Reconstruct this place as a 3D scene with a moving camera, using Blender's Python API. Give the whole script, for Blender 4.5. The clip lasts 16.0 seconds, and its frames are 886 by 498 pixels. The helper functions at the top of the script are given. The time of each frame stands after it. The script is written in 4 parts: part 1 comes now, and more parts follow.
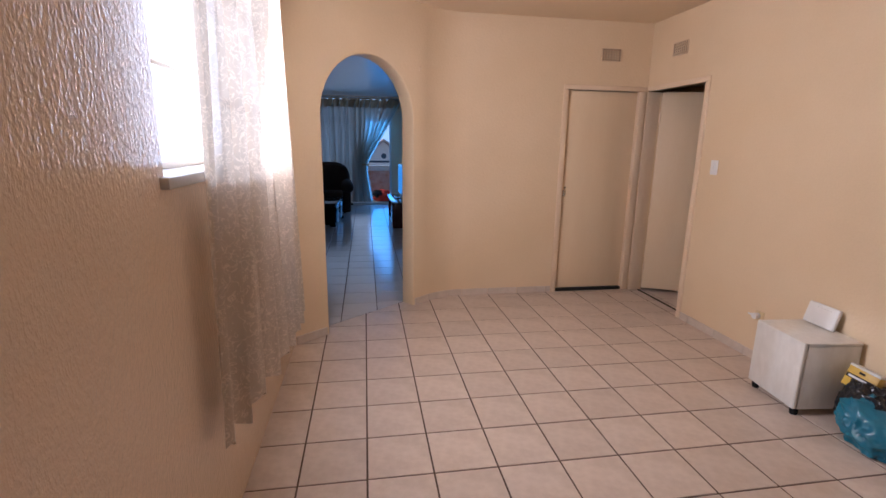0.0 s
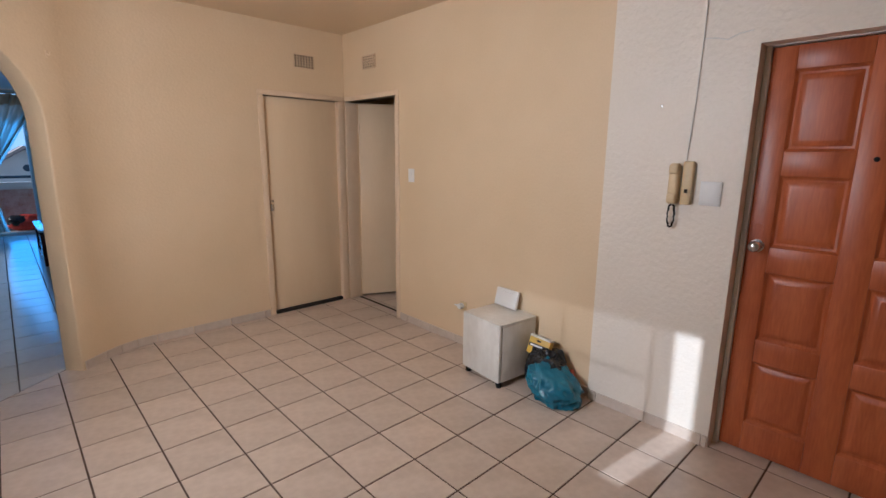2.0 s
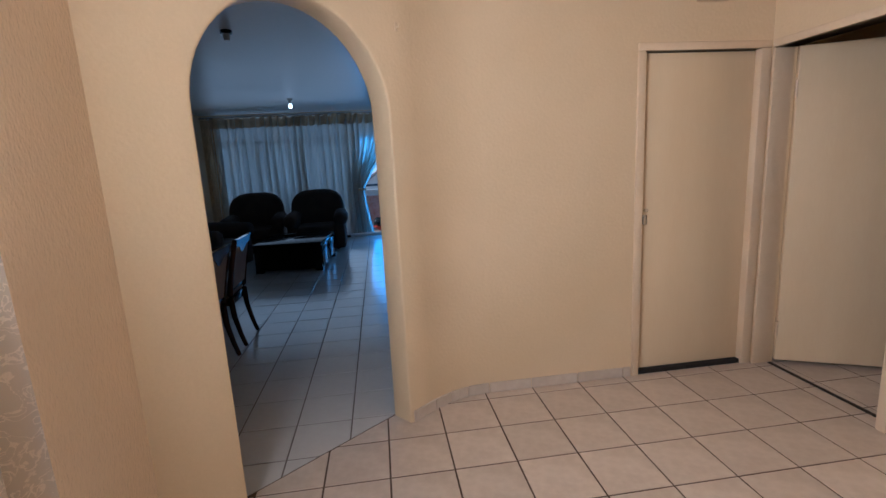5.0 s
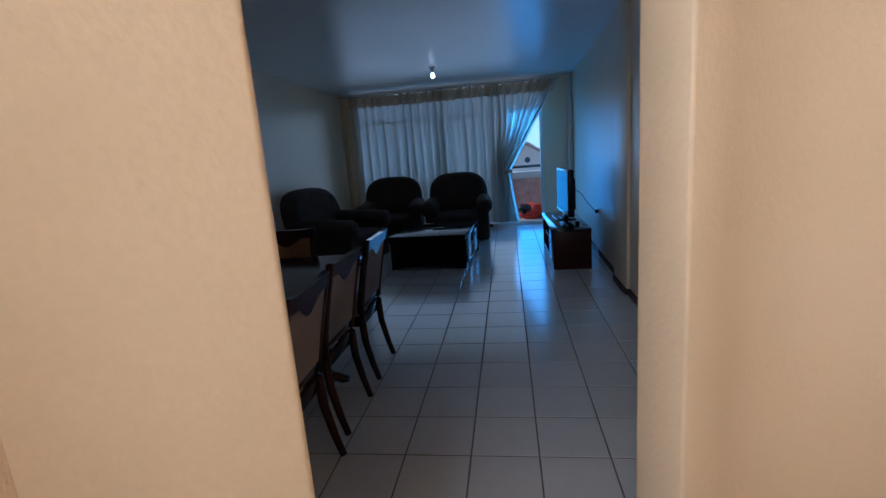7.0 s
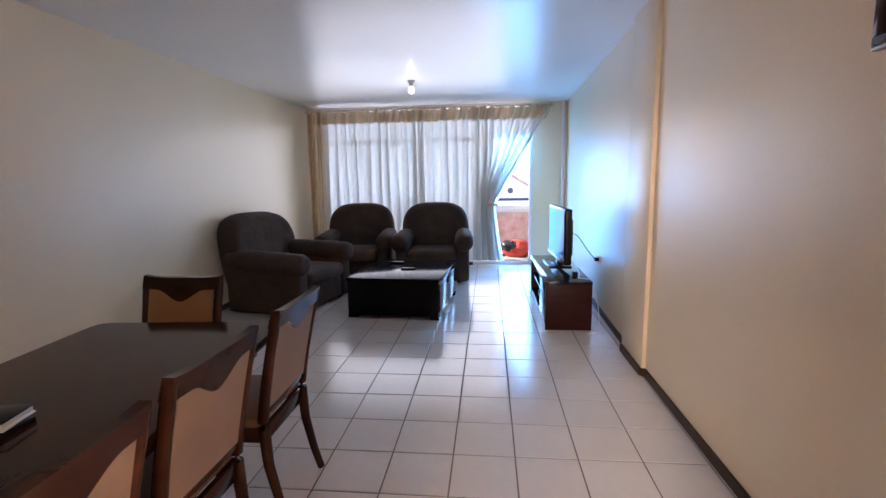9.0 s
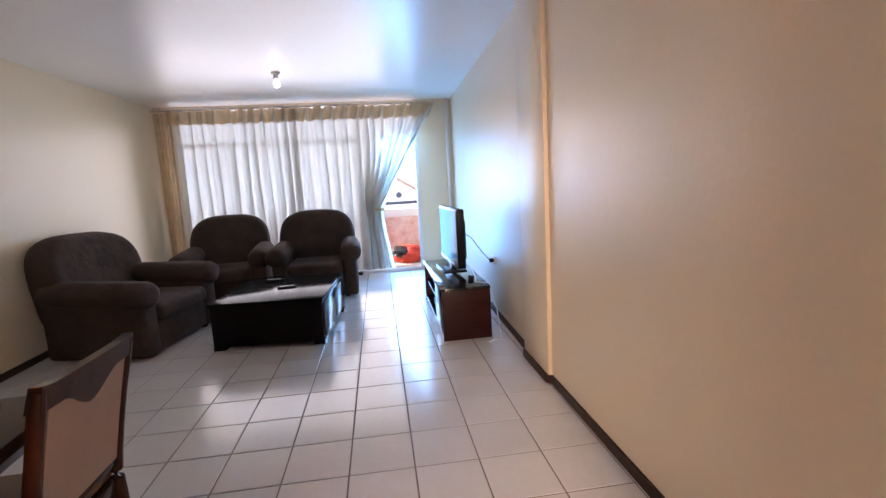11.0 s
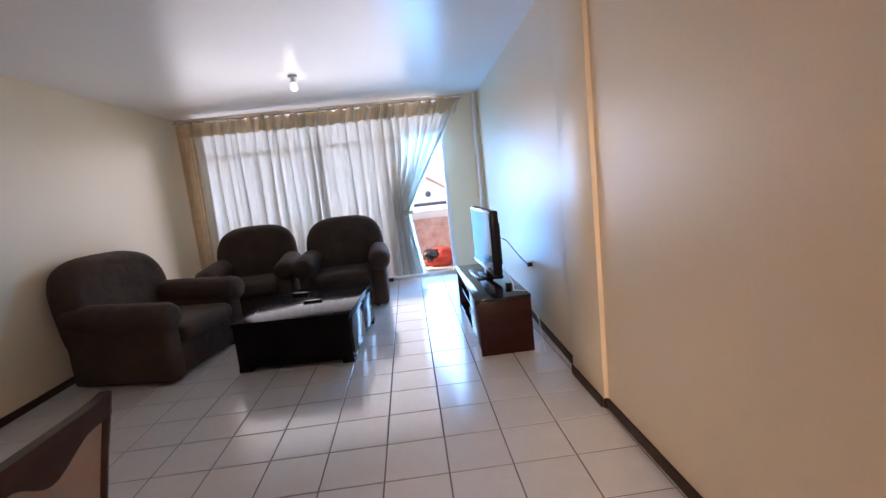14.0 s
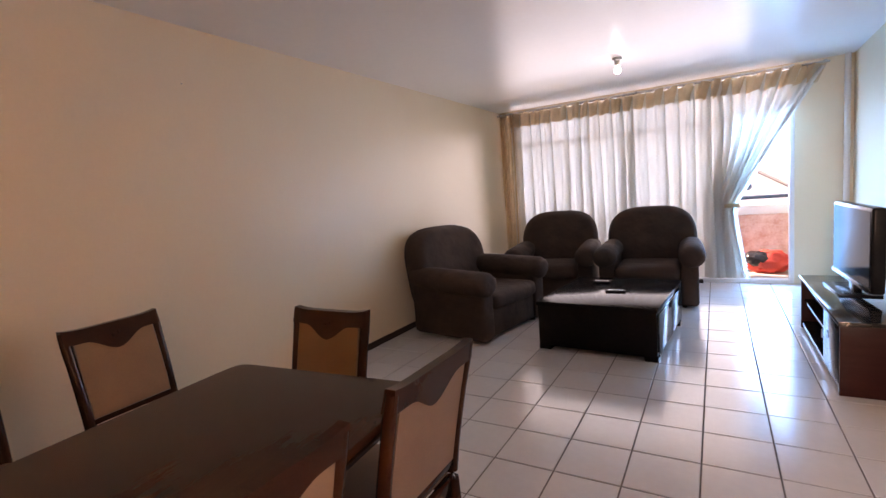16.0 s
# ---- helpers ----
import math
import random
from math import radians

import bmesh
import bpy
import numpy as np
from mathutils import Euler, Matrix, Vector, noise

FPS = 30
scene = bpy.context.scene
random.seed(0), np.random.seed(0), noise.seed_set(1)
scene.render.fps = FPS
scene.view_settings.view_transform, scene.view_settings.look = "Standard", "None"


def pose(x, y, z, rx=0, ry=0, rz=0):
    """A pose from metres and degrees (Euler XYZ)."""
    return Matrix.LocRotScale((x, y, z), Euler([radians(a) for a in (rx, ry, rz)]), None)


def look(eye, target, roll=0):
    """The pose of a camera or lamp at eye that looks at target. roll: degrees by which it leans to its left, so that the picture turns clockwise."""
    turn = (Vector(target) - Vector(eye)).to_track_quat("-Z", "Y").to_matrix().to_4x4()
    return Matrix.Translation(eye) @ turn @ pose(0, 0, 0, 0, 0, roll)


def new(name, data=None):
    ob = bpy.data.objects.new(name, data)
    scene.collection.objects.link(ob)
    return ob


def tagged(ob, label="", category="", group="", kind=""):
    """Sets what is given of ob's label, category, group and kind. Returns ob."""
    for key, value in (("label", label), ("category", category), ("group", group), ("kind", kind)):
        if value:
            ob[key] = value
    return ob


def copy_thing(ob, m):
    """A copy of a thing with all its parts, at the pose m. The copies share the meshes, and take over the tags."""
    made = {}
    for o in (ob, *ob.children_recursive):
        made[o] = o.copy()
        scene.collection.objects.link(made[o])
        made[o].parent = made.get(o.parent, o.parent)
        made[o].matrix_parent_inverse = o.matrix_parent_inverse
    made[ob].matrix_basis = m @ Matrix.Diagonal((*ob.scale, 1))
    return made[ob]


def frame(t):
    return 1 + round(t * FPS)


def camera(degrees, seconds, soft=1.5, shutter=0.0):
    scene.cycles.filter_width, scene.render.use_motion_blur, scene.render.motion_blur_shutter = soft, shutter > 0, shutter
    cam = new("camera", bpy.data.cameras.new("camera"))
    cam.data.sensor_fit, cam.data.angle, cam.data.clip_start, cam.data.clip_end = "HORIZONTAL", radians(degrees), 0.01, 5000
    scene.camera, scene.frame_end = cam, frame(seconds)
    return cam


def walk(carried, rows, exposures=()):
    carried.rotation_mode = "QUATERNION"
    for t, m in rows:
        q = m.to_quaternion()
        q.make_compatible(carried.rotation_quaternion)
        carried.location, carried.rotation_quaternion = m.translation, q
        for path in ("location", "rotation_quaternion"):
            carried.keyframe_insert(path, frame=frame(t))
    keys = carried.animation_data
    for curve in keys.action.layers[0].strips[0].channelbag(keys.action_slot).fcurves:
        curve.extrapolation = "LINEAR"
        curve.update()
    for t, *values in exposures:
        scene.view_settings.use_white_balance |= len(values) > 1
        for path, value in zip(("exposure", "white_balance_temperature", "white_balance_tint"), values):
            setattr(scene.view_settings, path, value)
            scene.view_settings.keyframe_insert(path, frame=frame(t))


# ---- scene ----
cam = camera(86.8, 16.0)
PATH = [
    (0, (0.331, 1.704, 1.506), (0.652, 3.629, 1.066), 0.9),
    (0.5, (0.401, 1.809, 1.492), (1.004, 3.665, 1.056), 0.9),
    (1, (0.459, 1.888, 1.491), (1.38, 3.613, 1.068), 1.3),
    (1.5, (0.492, 1.912, 1.498), (1.719, 3.44, 1.098), 0.8),
    (2, (0.492, 1.942, 1.533), (1.836, 3.369, 1.136), 0.6),
    (2.5, (0.6, 2.142, 1.51), (1.9, 3.612, 1.122), -0.0),
    (3, (0.667, 2.397, 1.533), (1.793, 4.006, 1.154), -0.7),
    (3.5, (0.656, 2.667, 1.519), (1.635, 4.372, 1.151), -1.0),
    (4, (0.634, 2.941, 1.496), (1.454, 4.73, 1.136), -1.6),
    (4.1, (0.624, 2.978, 1.487), (1.384, 4.793, 1.127), -2.1),
    (4.5, (0.665, 3.188, 1.464), (1.174, 5.089, 1.109), -2.6),
    (5, (0.669, 3.46, 1.458), (0.921, 5.41, 1.091), -3.0),
    (5.2, (0.627, 3.616, 1.453), (0.799, 5.573, 1.078), -2.7),
    (7.5, (0.318, 5.053, 1.374), (-0.061, 6.975, 0.972), -2.9),
    (8, (0.318, 5.362, 1.361), (-0.112, 7.28, 0.988), -0.1),
    (8.5, (0.29, 5.562, 1.374), (-0.113, 7.494, 1.046), -0.1),
    (9, (0.285, 5.768, 1.409), (0.089, 7.736, 1.111), -1.0),
    (11.5, (0.343, 6.288, 1.357), (0.659, 8.241, 1.066), -3.9),
    (12, (0.352, 6.347, 1.356), (0.742, 8.286, 1.06), -4.8),
    (12.5, (0.367, 6.381, 1.363), (0.811, 8.307, 1.058), -5.0),
    (13, (0.346, 6.436, 1.364), (0.814, 8.355, 1.054), -5.1),
    (13.5, (0.357, 6.488, 1.381), (0.748, 8.424, 1.063), -5.5),
    (14, (0.367, 6.564, 1.398), (0.49, 8.539, 1.104), -6.1),
    (14.5, (0.338, 6.609, 1.394), (0.162, 8.584, 1.131), -6.2),
    (15, (0.31, 6.603, 1.39), (-0.199, 8.522, 1.152), -5.8),
    (15.5, (0.282, 6.593, 1.378), (-0.498, 8.421, 1.156), -5.3),
    (16, (0.178, 6.551, 1.384), (-0.832, 8.263, 1.16), -4.7),
]
walk(cam, [(t, look(eye, target, roll)) for t, eye, target, roll in PATH], [(0, -0.55, 5100, 20), (0.5, -1.0, 6200, 45), (1.0, -1.0, 6100, 33), (1.6, -0.5, 4950, 10), (2.0, -0.6, 4950, 10), (2.5, -0.6, 4750, 7), (3.0, -0.7, 4750, 9), (4.0, -0.3, 4700, 9), (5.0, -0.45, 4800, 9), (7.5, 0.0, 4800, 11), (8.0, 1.4, 5600, 20), (8.5, 2.1, 6350, 26), (9.0, 2.3, 6750, 29), (11.5, 2.45, 7500, 33), (14.0, 2.25, 7500, 32), (15.2, 2.3, 7800, 38), (16.0, 2.5, 8500, 42)])

# ---------------------------------------------------------------- light
world = bpy.data.worlds.new("world")
world.use_nodes = True
scene.world = world
sky = world.node_tree.nodes.new("ShaderNodeTexSky")
sky.sky_type, sky.sun_disc = "NISHITA", False
SUN = Vector((1.0, -0.133, -0.53)).normalized()
sky.sun_elevation = radians(27.7)
sky.sun_rotation = math.atan2(-SUN.x, -SUN.y)
back = world.node_tree.nodes["Background"]
back.inputs["Strength"].default_value = 0.12
world.node_tree.links.new(sky.outputs["Color"], back.inputs["Color"])

sun = new("sun", bpy.data.lights.new("sun", "SUN"))
sun.data.energy, sun.data.angle, sun.data.color = 5.0, radians(0.6), (1.0, 0.93, 0.82)
sun.matrix_world = look((-8, 5, 6), Vector((-8, 5, 6)) + SUN)


def window_light(name, at, towards, wide, high, watts, colour):
    lamp = new(name, bpy.data.lights.new(name, "AREA"))
    lamp.data.shape, lamp.data.size, lamp.data.size_y = "RECTANGLE", wide, high
    lamp.data.energy, lamp.data.color = watts, colour
    lamp.matrix_world = look(at, towards)
    return lamp


window_light("hall_window_light", (-0.03, 3.86, 1.93), (2.0, 4.45, 1.55), 1.1, 1.0, 72, (1.0, 0.88, 0.74))
window_light("hall_curtain_backlight", (-0.42, 3.85, 1.93), (2.0, 3.85, 1.7), 1.1, 0.95, 11, (1.0, 0.93, 0.86))
# Added lamp raking the west wall for glints; no casement stands open.
window_light("open_casement_light", (-0.178, 3.21, 1.93), (-0.10, 1.0, 1.80), 0.07, 1.0, 1.3, (0.85, 0.92, 1.0))
window_light("living_window_light", (-0.95, 13.08, 1.25), (-0.95, 5.0, 1.15), 2.9, 2.0, 6.2, (0.78, 0.90, 1.0)).data.spread = radians(108)
window_light("balcony_door_light", (0.66, 13.30, 1.05), (0.66, 5.0, 0.9), 0.55, 1.9, 15, (0.09, 0.44, 1.0))

# ---------------------------------------------------------------- materials


def nodes_of(m):
    m.use_nodes = True
    return m.node_tree.nodes, m.node_tree.links, m.node_tree.nodes["Principled BSDF"]


def material(name, a, b, rough=0.5, grain=60.0, stain=2.0, bump=0.1, bump_scale=None, depth=0.002, metal=0.0, coat=0.0, vary=0.0, stretch=(1, 1, 1), rough_vary=0.08, spec=0.5):
    """Two-scale mottled surface: colour a drifting to b, with fine relief."""
    m = bpy.data.materials.new(name)
    n, l, p = nodes_of(m)
    tc = n.new("ShaderNodeTexCoord")
    mp = n.new("ShaderNodeMapping")
    mp.inputs["Scale"].default_value = stretch
    l.new(tc.outputs["Object"], mp.inputs["Vector"])
    big = n.new("ShaderNodeTexNoise")
    big.inputs["Scale"].default_value, big.inputs["Detail"].default_value = stain, 4
    fine = n.new("ShaderNodeTexNoise")
    fine.inputs["Scale"].default_value, fine.inputs["Detail"].default_value = grain, 3
    for t in (big, fine):
        l.new(mp.outputs["Vector"], t.inputs["Vector"])
    add = n.new("ShaderNodeMath")
    add.operation = "MULTIPLY_ADD"
    add.inputs[1].default_value, add.inputs[2].default_value = 0.45, -0.225
    l.new(fine.outputs["Fac"], add.inputs[0])
    tot = n.new("ShaderNodeMath")
    tot.operation = "ADD"
    l.new(big.outputs["Fac"], tot.inputs[0])
    l.new(add.outputs[0], tot.inputs[1])
    ramp = n.new("ShaderNodeValToRGB")
    ramp.color_ramp.elements[0].position, ramp.color_ramp.elements[1].position = 0.15, 0.85
    ramp.color_ramp.interpolation = "EASE"
    ramp.color_ramp.elements[0].color, ramp.color_ramp.elements[1].color = (*a, 1), (*b, 1)
    l.new(tot.outputs[0], ramp.inputs["Fac"])
    col = ramp.outputs["Color"]
    if vary:
        info = n.new("ShaderNodeObjectInfo")
        hsv = n.new("ShaderNodeHueSaturation")
        mr = n.new("ShaderNodeMapRange")
        mr.inputs["To Min"].default_value, mr.inputs["To Max"].default_value = 1 - vary, 1 + vary
        l.new(info.outputs["Random"], mr.inputs["Value"])
        l.new(mr.outputs["Result"], hsv.inputs["Value"])
        l.new(col, hsv.inputs["Color"])
        col = hsv.outputs["Color"]
    l.new(col, p.inputs["Base Color"])
    rr = n.new("ShaderNodeMapRange")
    rr.inputs["To Min"].default_value, rr.inputs["To Max"].default_value = max(0.02, rough - rough_vary), min(1, rough + rough_vary)
    l.new(big.outputs["Fac"], rr.inputs["Value"])
    l.new(rr.outputs["Result"], p.inputs["Roughness"])
    p.inputs["Metallic"].default_value = metal
    p.inputs["Specular IOR Level"].default_value = spec
    p.inputs["Coat Weight"].default_value = coat
    if bump:
        src = fine
        if bump_scale:
            src = n.new("ShaderNodeTexNoise")
            src.inputs["Scale"].default_value, src.inputs["Detail"].default_value = bump_scale, 2
            l.new(mp.outputs["Vector"], src.inputs["Vector"])
        bp = n.new("ShaderNodeBump")
        bp.inputs["Strength"].default_value, bp.inputs["Distance"].default_value = bump, depth
        l.new(src.outputs["Fac"], bp.inputs["Height"])
        l.new(bp.outputs["Normal"], p.inputs["Normal"])
    return m


def sheer(name, colour, clear, glow=0.75, scale=9, tall=1.0, thread=0.0):
    """Thin cloth: scatters light through, lets some of it pass; thread draws dense embroidered curls on a sheer ground."""
    m = bpy.data.materials.new(name)
    m.use_nodes = True
    n, l = m.node_tree.nodes, m.node_tree.links
    n.remove(n["Principled BSDF"])
    out = n["Material Output"]
    tc = n.new("ShaderNodeTexCoord")
    wave = n.new("ShaderNodeTexNoise")
    wave.inputs["Scale"].default_value, wave.inputs["Detail"].default_value = scale, 3
    mp = n.new("ShaderNodeMapping")
    mp.inputs["Scale"].default_value = (1, 1, tall)
    l.new(tc.outputs["Object"], mp.inputs["Vector"])
    l.new(mp.outputs["Vector"], wave.inputs["Vector"])
    dense = wave.outputs["Fac"]
    if thread:
        wave.inputs["Distortion"].default_value = 1.6
        off = n.new("ShaderNodeMath")
        off.operation = "SUBTRACT"
        off.inputs[1].default_value = 0.5
        l.new(dense, off.inputs[0])
        ab = n.new("ShaderNodeMath")
        ab.operation = "ABSOLUTE"
        l.new(off.outputs[0], ab.inputs[0])
        curl = n.new("ShaderNodeMapRange")
        curl.inputs["From Min"].default_value, curl.inputs["From Max"].default_value = thread, thread * 0.3
        curl.inputs["To Min"].default_value, curl.inputs["To Max"].default_value = 0.44, 0.64
        l.new(ab.outputs[0], curl.inputs["Value"])
        dense = curl.outputs["Result"]
    ramp = n.new("ShaderNodeValToRGB")
    ramp.color_ramp.elements[0].position, ramp.color_ramp.elements[1].position = 0.42, 0.6
    ramp.color_ramp.elements[0].color = (*[c * (0.84 if thread else 0.9) for c in colour], 1)
    ramp.color_ramp.elements[1].color = (*colour, 1)
    l.new(dense, ramp.inputs["Fac"])
    d, t, x = n.new("ShaderNodeBsdfDiffuse"), n.new("ShaderNodeBsdfTranslucent"), n.new("ShaderNodeBsdfTransparent")
    for s in (d, t):
        l.new(ramp.outputs["Color"], s.inputs["Color"])
    a, b = n.new("ShaderNodeMixShader"), n.new("ShaderNodeMixShader")
    a.inputs["Fac"].default_value = glow
    l.new(d.outputs[0], a.inputs[1])
    l.new(t.outputs[0], a.inputs[2])
    mr = n.new("ShaderNodeMapRange")
    mr.inputs["From Min"].default_value, mr.inputs["From Max"].default_value = 0.42, 0.62
    mr.inputs["To Min"].default_value, mr.inputs["To Max"].default_value = clear, clear * 0.35
    l.new(dense, mr.inputs["Value"])
    l.new(mr.outputs["Result"], b.inputs["Fac"])
    l.new(a.outputs[0], b.inputs[1])
    l.new(x.outputs[0], b.inputs[2])
    l.new(b.outputs[0], out.inputs["Surface"])
    return m


def glowing(name, colour, strength):
    m = bpy.data.materials.new(name)
    n, l, p = nodes_of(m)
    p.inputs["Base Color"].default_value = (*colour, 1)
    p.inputs["Emission Color"].default_value = (*colour, 1)
    p.inputs["Emission Strength"].default_value = strength
    return m


def glass(name, tint=(0.95, 0.97, 1.0)):
    m = bpy.data.materials.new(name)
    n, l, p = nodes_of(m)
    p.inputs["Base Color"].default_value = (*tint, 1)
    p.inputs["Roughness"].default_value = 0.02
    p.inputs["Transmission Weight"].default_value = 1.0
    p.inputs["IOR"].default_value = 1.1
    return m


CREAM = material("cream_wall_paint", (0.72, 0.555, 0.345), (0.78, 0.615, 0.405), 0.5, 90, 1.3, 0.42, 52, 0.004)
WHITE_TEX = material("off_white_textured_plaster", (0.78, 0.71, 0.61), (0.84, 0.77, 0.68), 0.42, 70, 1.6, 0.7, 38, 0.006)
WEST_PAINT = material("cream_gloss_roughcast_paint", (0.77, 0.60, 0.43), (0.82, 0.66, 0.49), 0.16, 70, 1.4, 0.55, 125, 0.005, stretch=(1, 1, 0.5), rough_vary=0.05)
HALL_CEIL = material("cream_ceiling_paint", (0.74, 0.58, 0.38), (0.78, 0.62, 0.43), 0.6, 40, 1.0, 0.1)
LIV_WALL = material("pale_enamel_wall_paint", (0.79, 0.645, 0.45), (0.83, 0.69, 0.50), 0.38, 60, 0.9, 0.28, 38, 0.003, rough_vary=0.02)
LIV_CEIL = material("glossy_white_ceiling_paint", (0.76, 0.73, 0.69), (0.81, 0.78, 0.74), 0.36, 20, 0.7, 0.10, 3.0, 0.01)
DOOR_PAINT = material("cream_door_enamel", (0.78, 0.60, 0.38), (0.82, 0.65, 0.43), 0.42, 30, 1.4, 0.08, stretch=(4, 4, 0.6))
FRAME_PAINT = material("cream_frame_enamel", (0.74, 0.57, 0.38), (0.80, 0.64, 0.46), 0.38, 50, 3, 0.12)
HALL_TILE = material("beige_floor_tile", (0.52, 0.415, 0.33), (0.67, 0.56, 0.465), 0.30, 26, 5, 0.06, vary=0.05)
HALL_GROUT = material("brown_grout", (0.075, 0.045, 0.03), (0.13, 0.085, 0.06), 0.85, 80, 6, 0.3)
LIV_TILE = material("pale_glazed_floor_tile", (0.60, 0.575, 0.56), (0.66, 0.635, 0.615), 0.17, 26, 4, 0.04, vary=0.03, rough_vary=0.05, spec=0.3)
LIV_GROUT = material("dark_grout", (0.12, 0.10, 0.088), (0.19, 0.16, 0.14), 0.85, 80, 6, 0.3)
SKIRT_TILE = material("beige_skirting_tile", (0.55, 0.45, 0.37), (0.68, 0.58, 0.49), 0.35, 26, 5, 0.06, vary=0.05)
SKIRT_WOOD = material("dark_brown_wood", (0.035, 0.018, 0.012), (0.07, 0.038, 0.025), 0.45, 60, 4, 0.1, stretch=(1, 0.1, 1), spec=0.12)
WHITE_PAINT = material("white_gloss_paint", (0.76, 0.74, 0.70), (0.82, 0.80, 0.77), 0.32, 40, 3, 0.06)
WORN_WHITE = material("worn_white_laminate", (0.66, 0.63, 0.57), (0.82, 0.80, 0.75), 0.3, 30, 3.5, 0.08, stretch=(1, 1, 0.5))
BLACK_WOOD = material("black_lacquered_wood", (0.008, 0.007, 0.008), (0.016, 0.013, 0.013), 0.14, 40, 3, 0.02, rough_vary=0.02, spec=0.045)
BLACK_GLOSS = material("black_gloss_lacquer", (0.010, 0.009, 0.010), (0.018, 0.016, 0.016), 0.10, 40, 3, 0.02, rough_vary=0.03, spec=0.5)
DARK_WOOD = material("dark_mahogany_lacquer", (0.034, 0.0115, 0.006), (0.056, 0.019, 0.009), 0.11, 30, 2, 0.02, stretch=(6, 1, 6), rough_vary=0.03, spec=0.16)
RED_WOOD = material("dark_red_wood_veneer", (0.028, 0.008, 0.008), (0.048, 0.014, 0.012), 0.38, 40, 3, 0.05, stretch=(1, 1, 6), spec=0.15)
DOOR_WOOD = material("red_brown_varnished_wood", (0.33, 0.070, 0.020), (0.55, 0.150, 0.045), 0.36, 40, 3.0, 0.08, stretch=(3, 3, 0.35))
BROWN_CLOTH = material("brown_upholstery", (0.046, 0.026, 0.019), (0.080, 0.048, 0.036), 0.95, 220, 5, 0.7, 8, 0.03)
TAN_CLOTH = material("tan_chair_fabric", (0.25, 0.175, 0.13), (0.33, 0.24, 0.18), 0.8, 220, 4, 0.4, 300, 0.001)
# The ochre chair fabric at half tone: the table's shade put into the seat colour.
SEAT_SHADED = material("shaded_chair_seat_fabric", (0.13, 0.065, 0.03), (0.19, 0.10, 0.045), 0.75, 220, 4, 0.4, 300, 0.001)
SEAT_CLOTH = material("ochre_chair_fabric", (0.26, 0.13, 0.055), (0.36, 0.19, 0.08), 0.7, 220, 4, 0.4, 300, 0.001)
METAL = material("brushed_steel", (0.55, 0.55, 0.56), (0.70, 0.70, 0.71), 0.25, 60, 4, 0.05, metal=1.0)
BLACK_PLASTIC = material("black_plastic", (0.010, 0.010, 0.011), (0.018, 0.018, 0.019), 0.22, 60, 4, 0.03, spec=0.2)
SCREEN = material("dark_glass_screen", (0.006, 0.006, 0.008), (0.010, 0.010, 0.012), 0.10, 60, 4, 0.0, rough_vary=0.02, spec=0.004)
IVORY = material("yellowed_ivory_plastic", (0.62, 0.47, 0.25), (0.72, 0.57, 0.34), 0.4, 40, 4, 0.05)
WHITE_PLASTIC = material("white_plastic", (0.78, 0.77, 0.75), (0.83, 0.82, 0.80), 0.35, 40, 4, 0.03)
DARK = material("dark_gap", (0.012, 0.010, 0.009), (0.02, 0.017, 0.015), 0.8, 40, 4, 0.1)
VENT = material("painted_vent_brick", (0.62, 0.46, 0.29), (0.70, 0.54, 0.36), 0.7, 60, 6, 0.2)
LACE = sheer("pale_lace_curtain", (0.80, 0.72, 0.62), 0.17, 0.42, 22, 1.0, 0.030)
# Stretched noise tints upright streaks, adding fold shading to the cloth colour.
SHEER = sheer("pale_white_curtain", (0.80, 0.77, 0.71), 0.05, 0.42, 10, 0.12)
TAN_DRAPE = sheer("tan_lined_drape", (0.72, 0.56, 0.38), 0.02, 0.55)
GLASS = glass("window_glass")
FROST = sheer("obscured_glass", (0.90, 0.93, 0.96), 0.10, 0.92, 60)
BLUE_PLASTIC = material("blue_plastic_bag", (0.014, 0.115, 0.19), (0.035, 0.21, 0.30), 0.32, 30, 6, 0.35, 14, 0.015)
BLACK_BAG = material("black_plastic_bag", (0.010, 0.010, 0.012), (0.03, 0.03, 0.034), 0.22, 30, 6, 0.6, 22, 0.02)
RED_CLOTH = material("red_fabric", (0.50, 0.035, 0.02), (0.65, 0.07, 0.045), 0.6, 60, 6, 0.3, 22, 0.02)
ORANGE_WALL = material("peeling_orange_paint", (0.58, 0.29, 0.21), (0.80, 0.64, 0.57), 0.8, 30, 6.0, 0.4)
ALU = material("white_aluminium", (0.70, 0.71, 0.72), (0.78, 0.79, 0.80), 0.35, 60, 4, 0.03)
YELLOW = material("yellow_card", (0.62, 0.40, 0.05), (0.70, 0.48, 0.08), 0.4, 60, 4, 0.03)
RED_PLASTIC = material("red_plastic", (0.55, 0.07, 0.03), (0.62, 0.10, 0.05), 0.4, 60, 4, 0.03)
PAVING = material("grey_cement", (0.30, 0.28, 0.26), (0.40, 0.38, 0.35), 0.85, 60, 2, 0.3)
ROOF = material("faded_roof_tile", (0.46, 0.37, 0.33), (0.54, 0.45, 0.41), 0.8, 20, 1, 0.3)
HOUSE_WALL = material("white_house_plaster", (0.70, 0.70, 0.69), (0.78, 0.78, 0.77), 0.8, 20, 1, 0.2)
BLUE_RAIL = material("dark_blue_steel", (0.03, 0.06, 0.10), (0.05, 0.09, 0.14), 0.4, 40, 3, 0.05)

# ---------------------------------------------------------------- building helpers


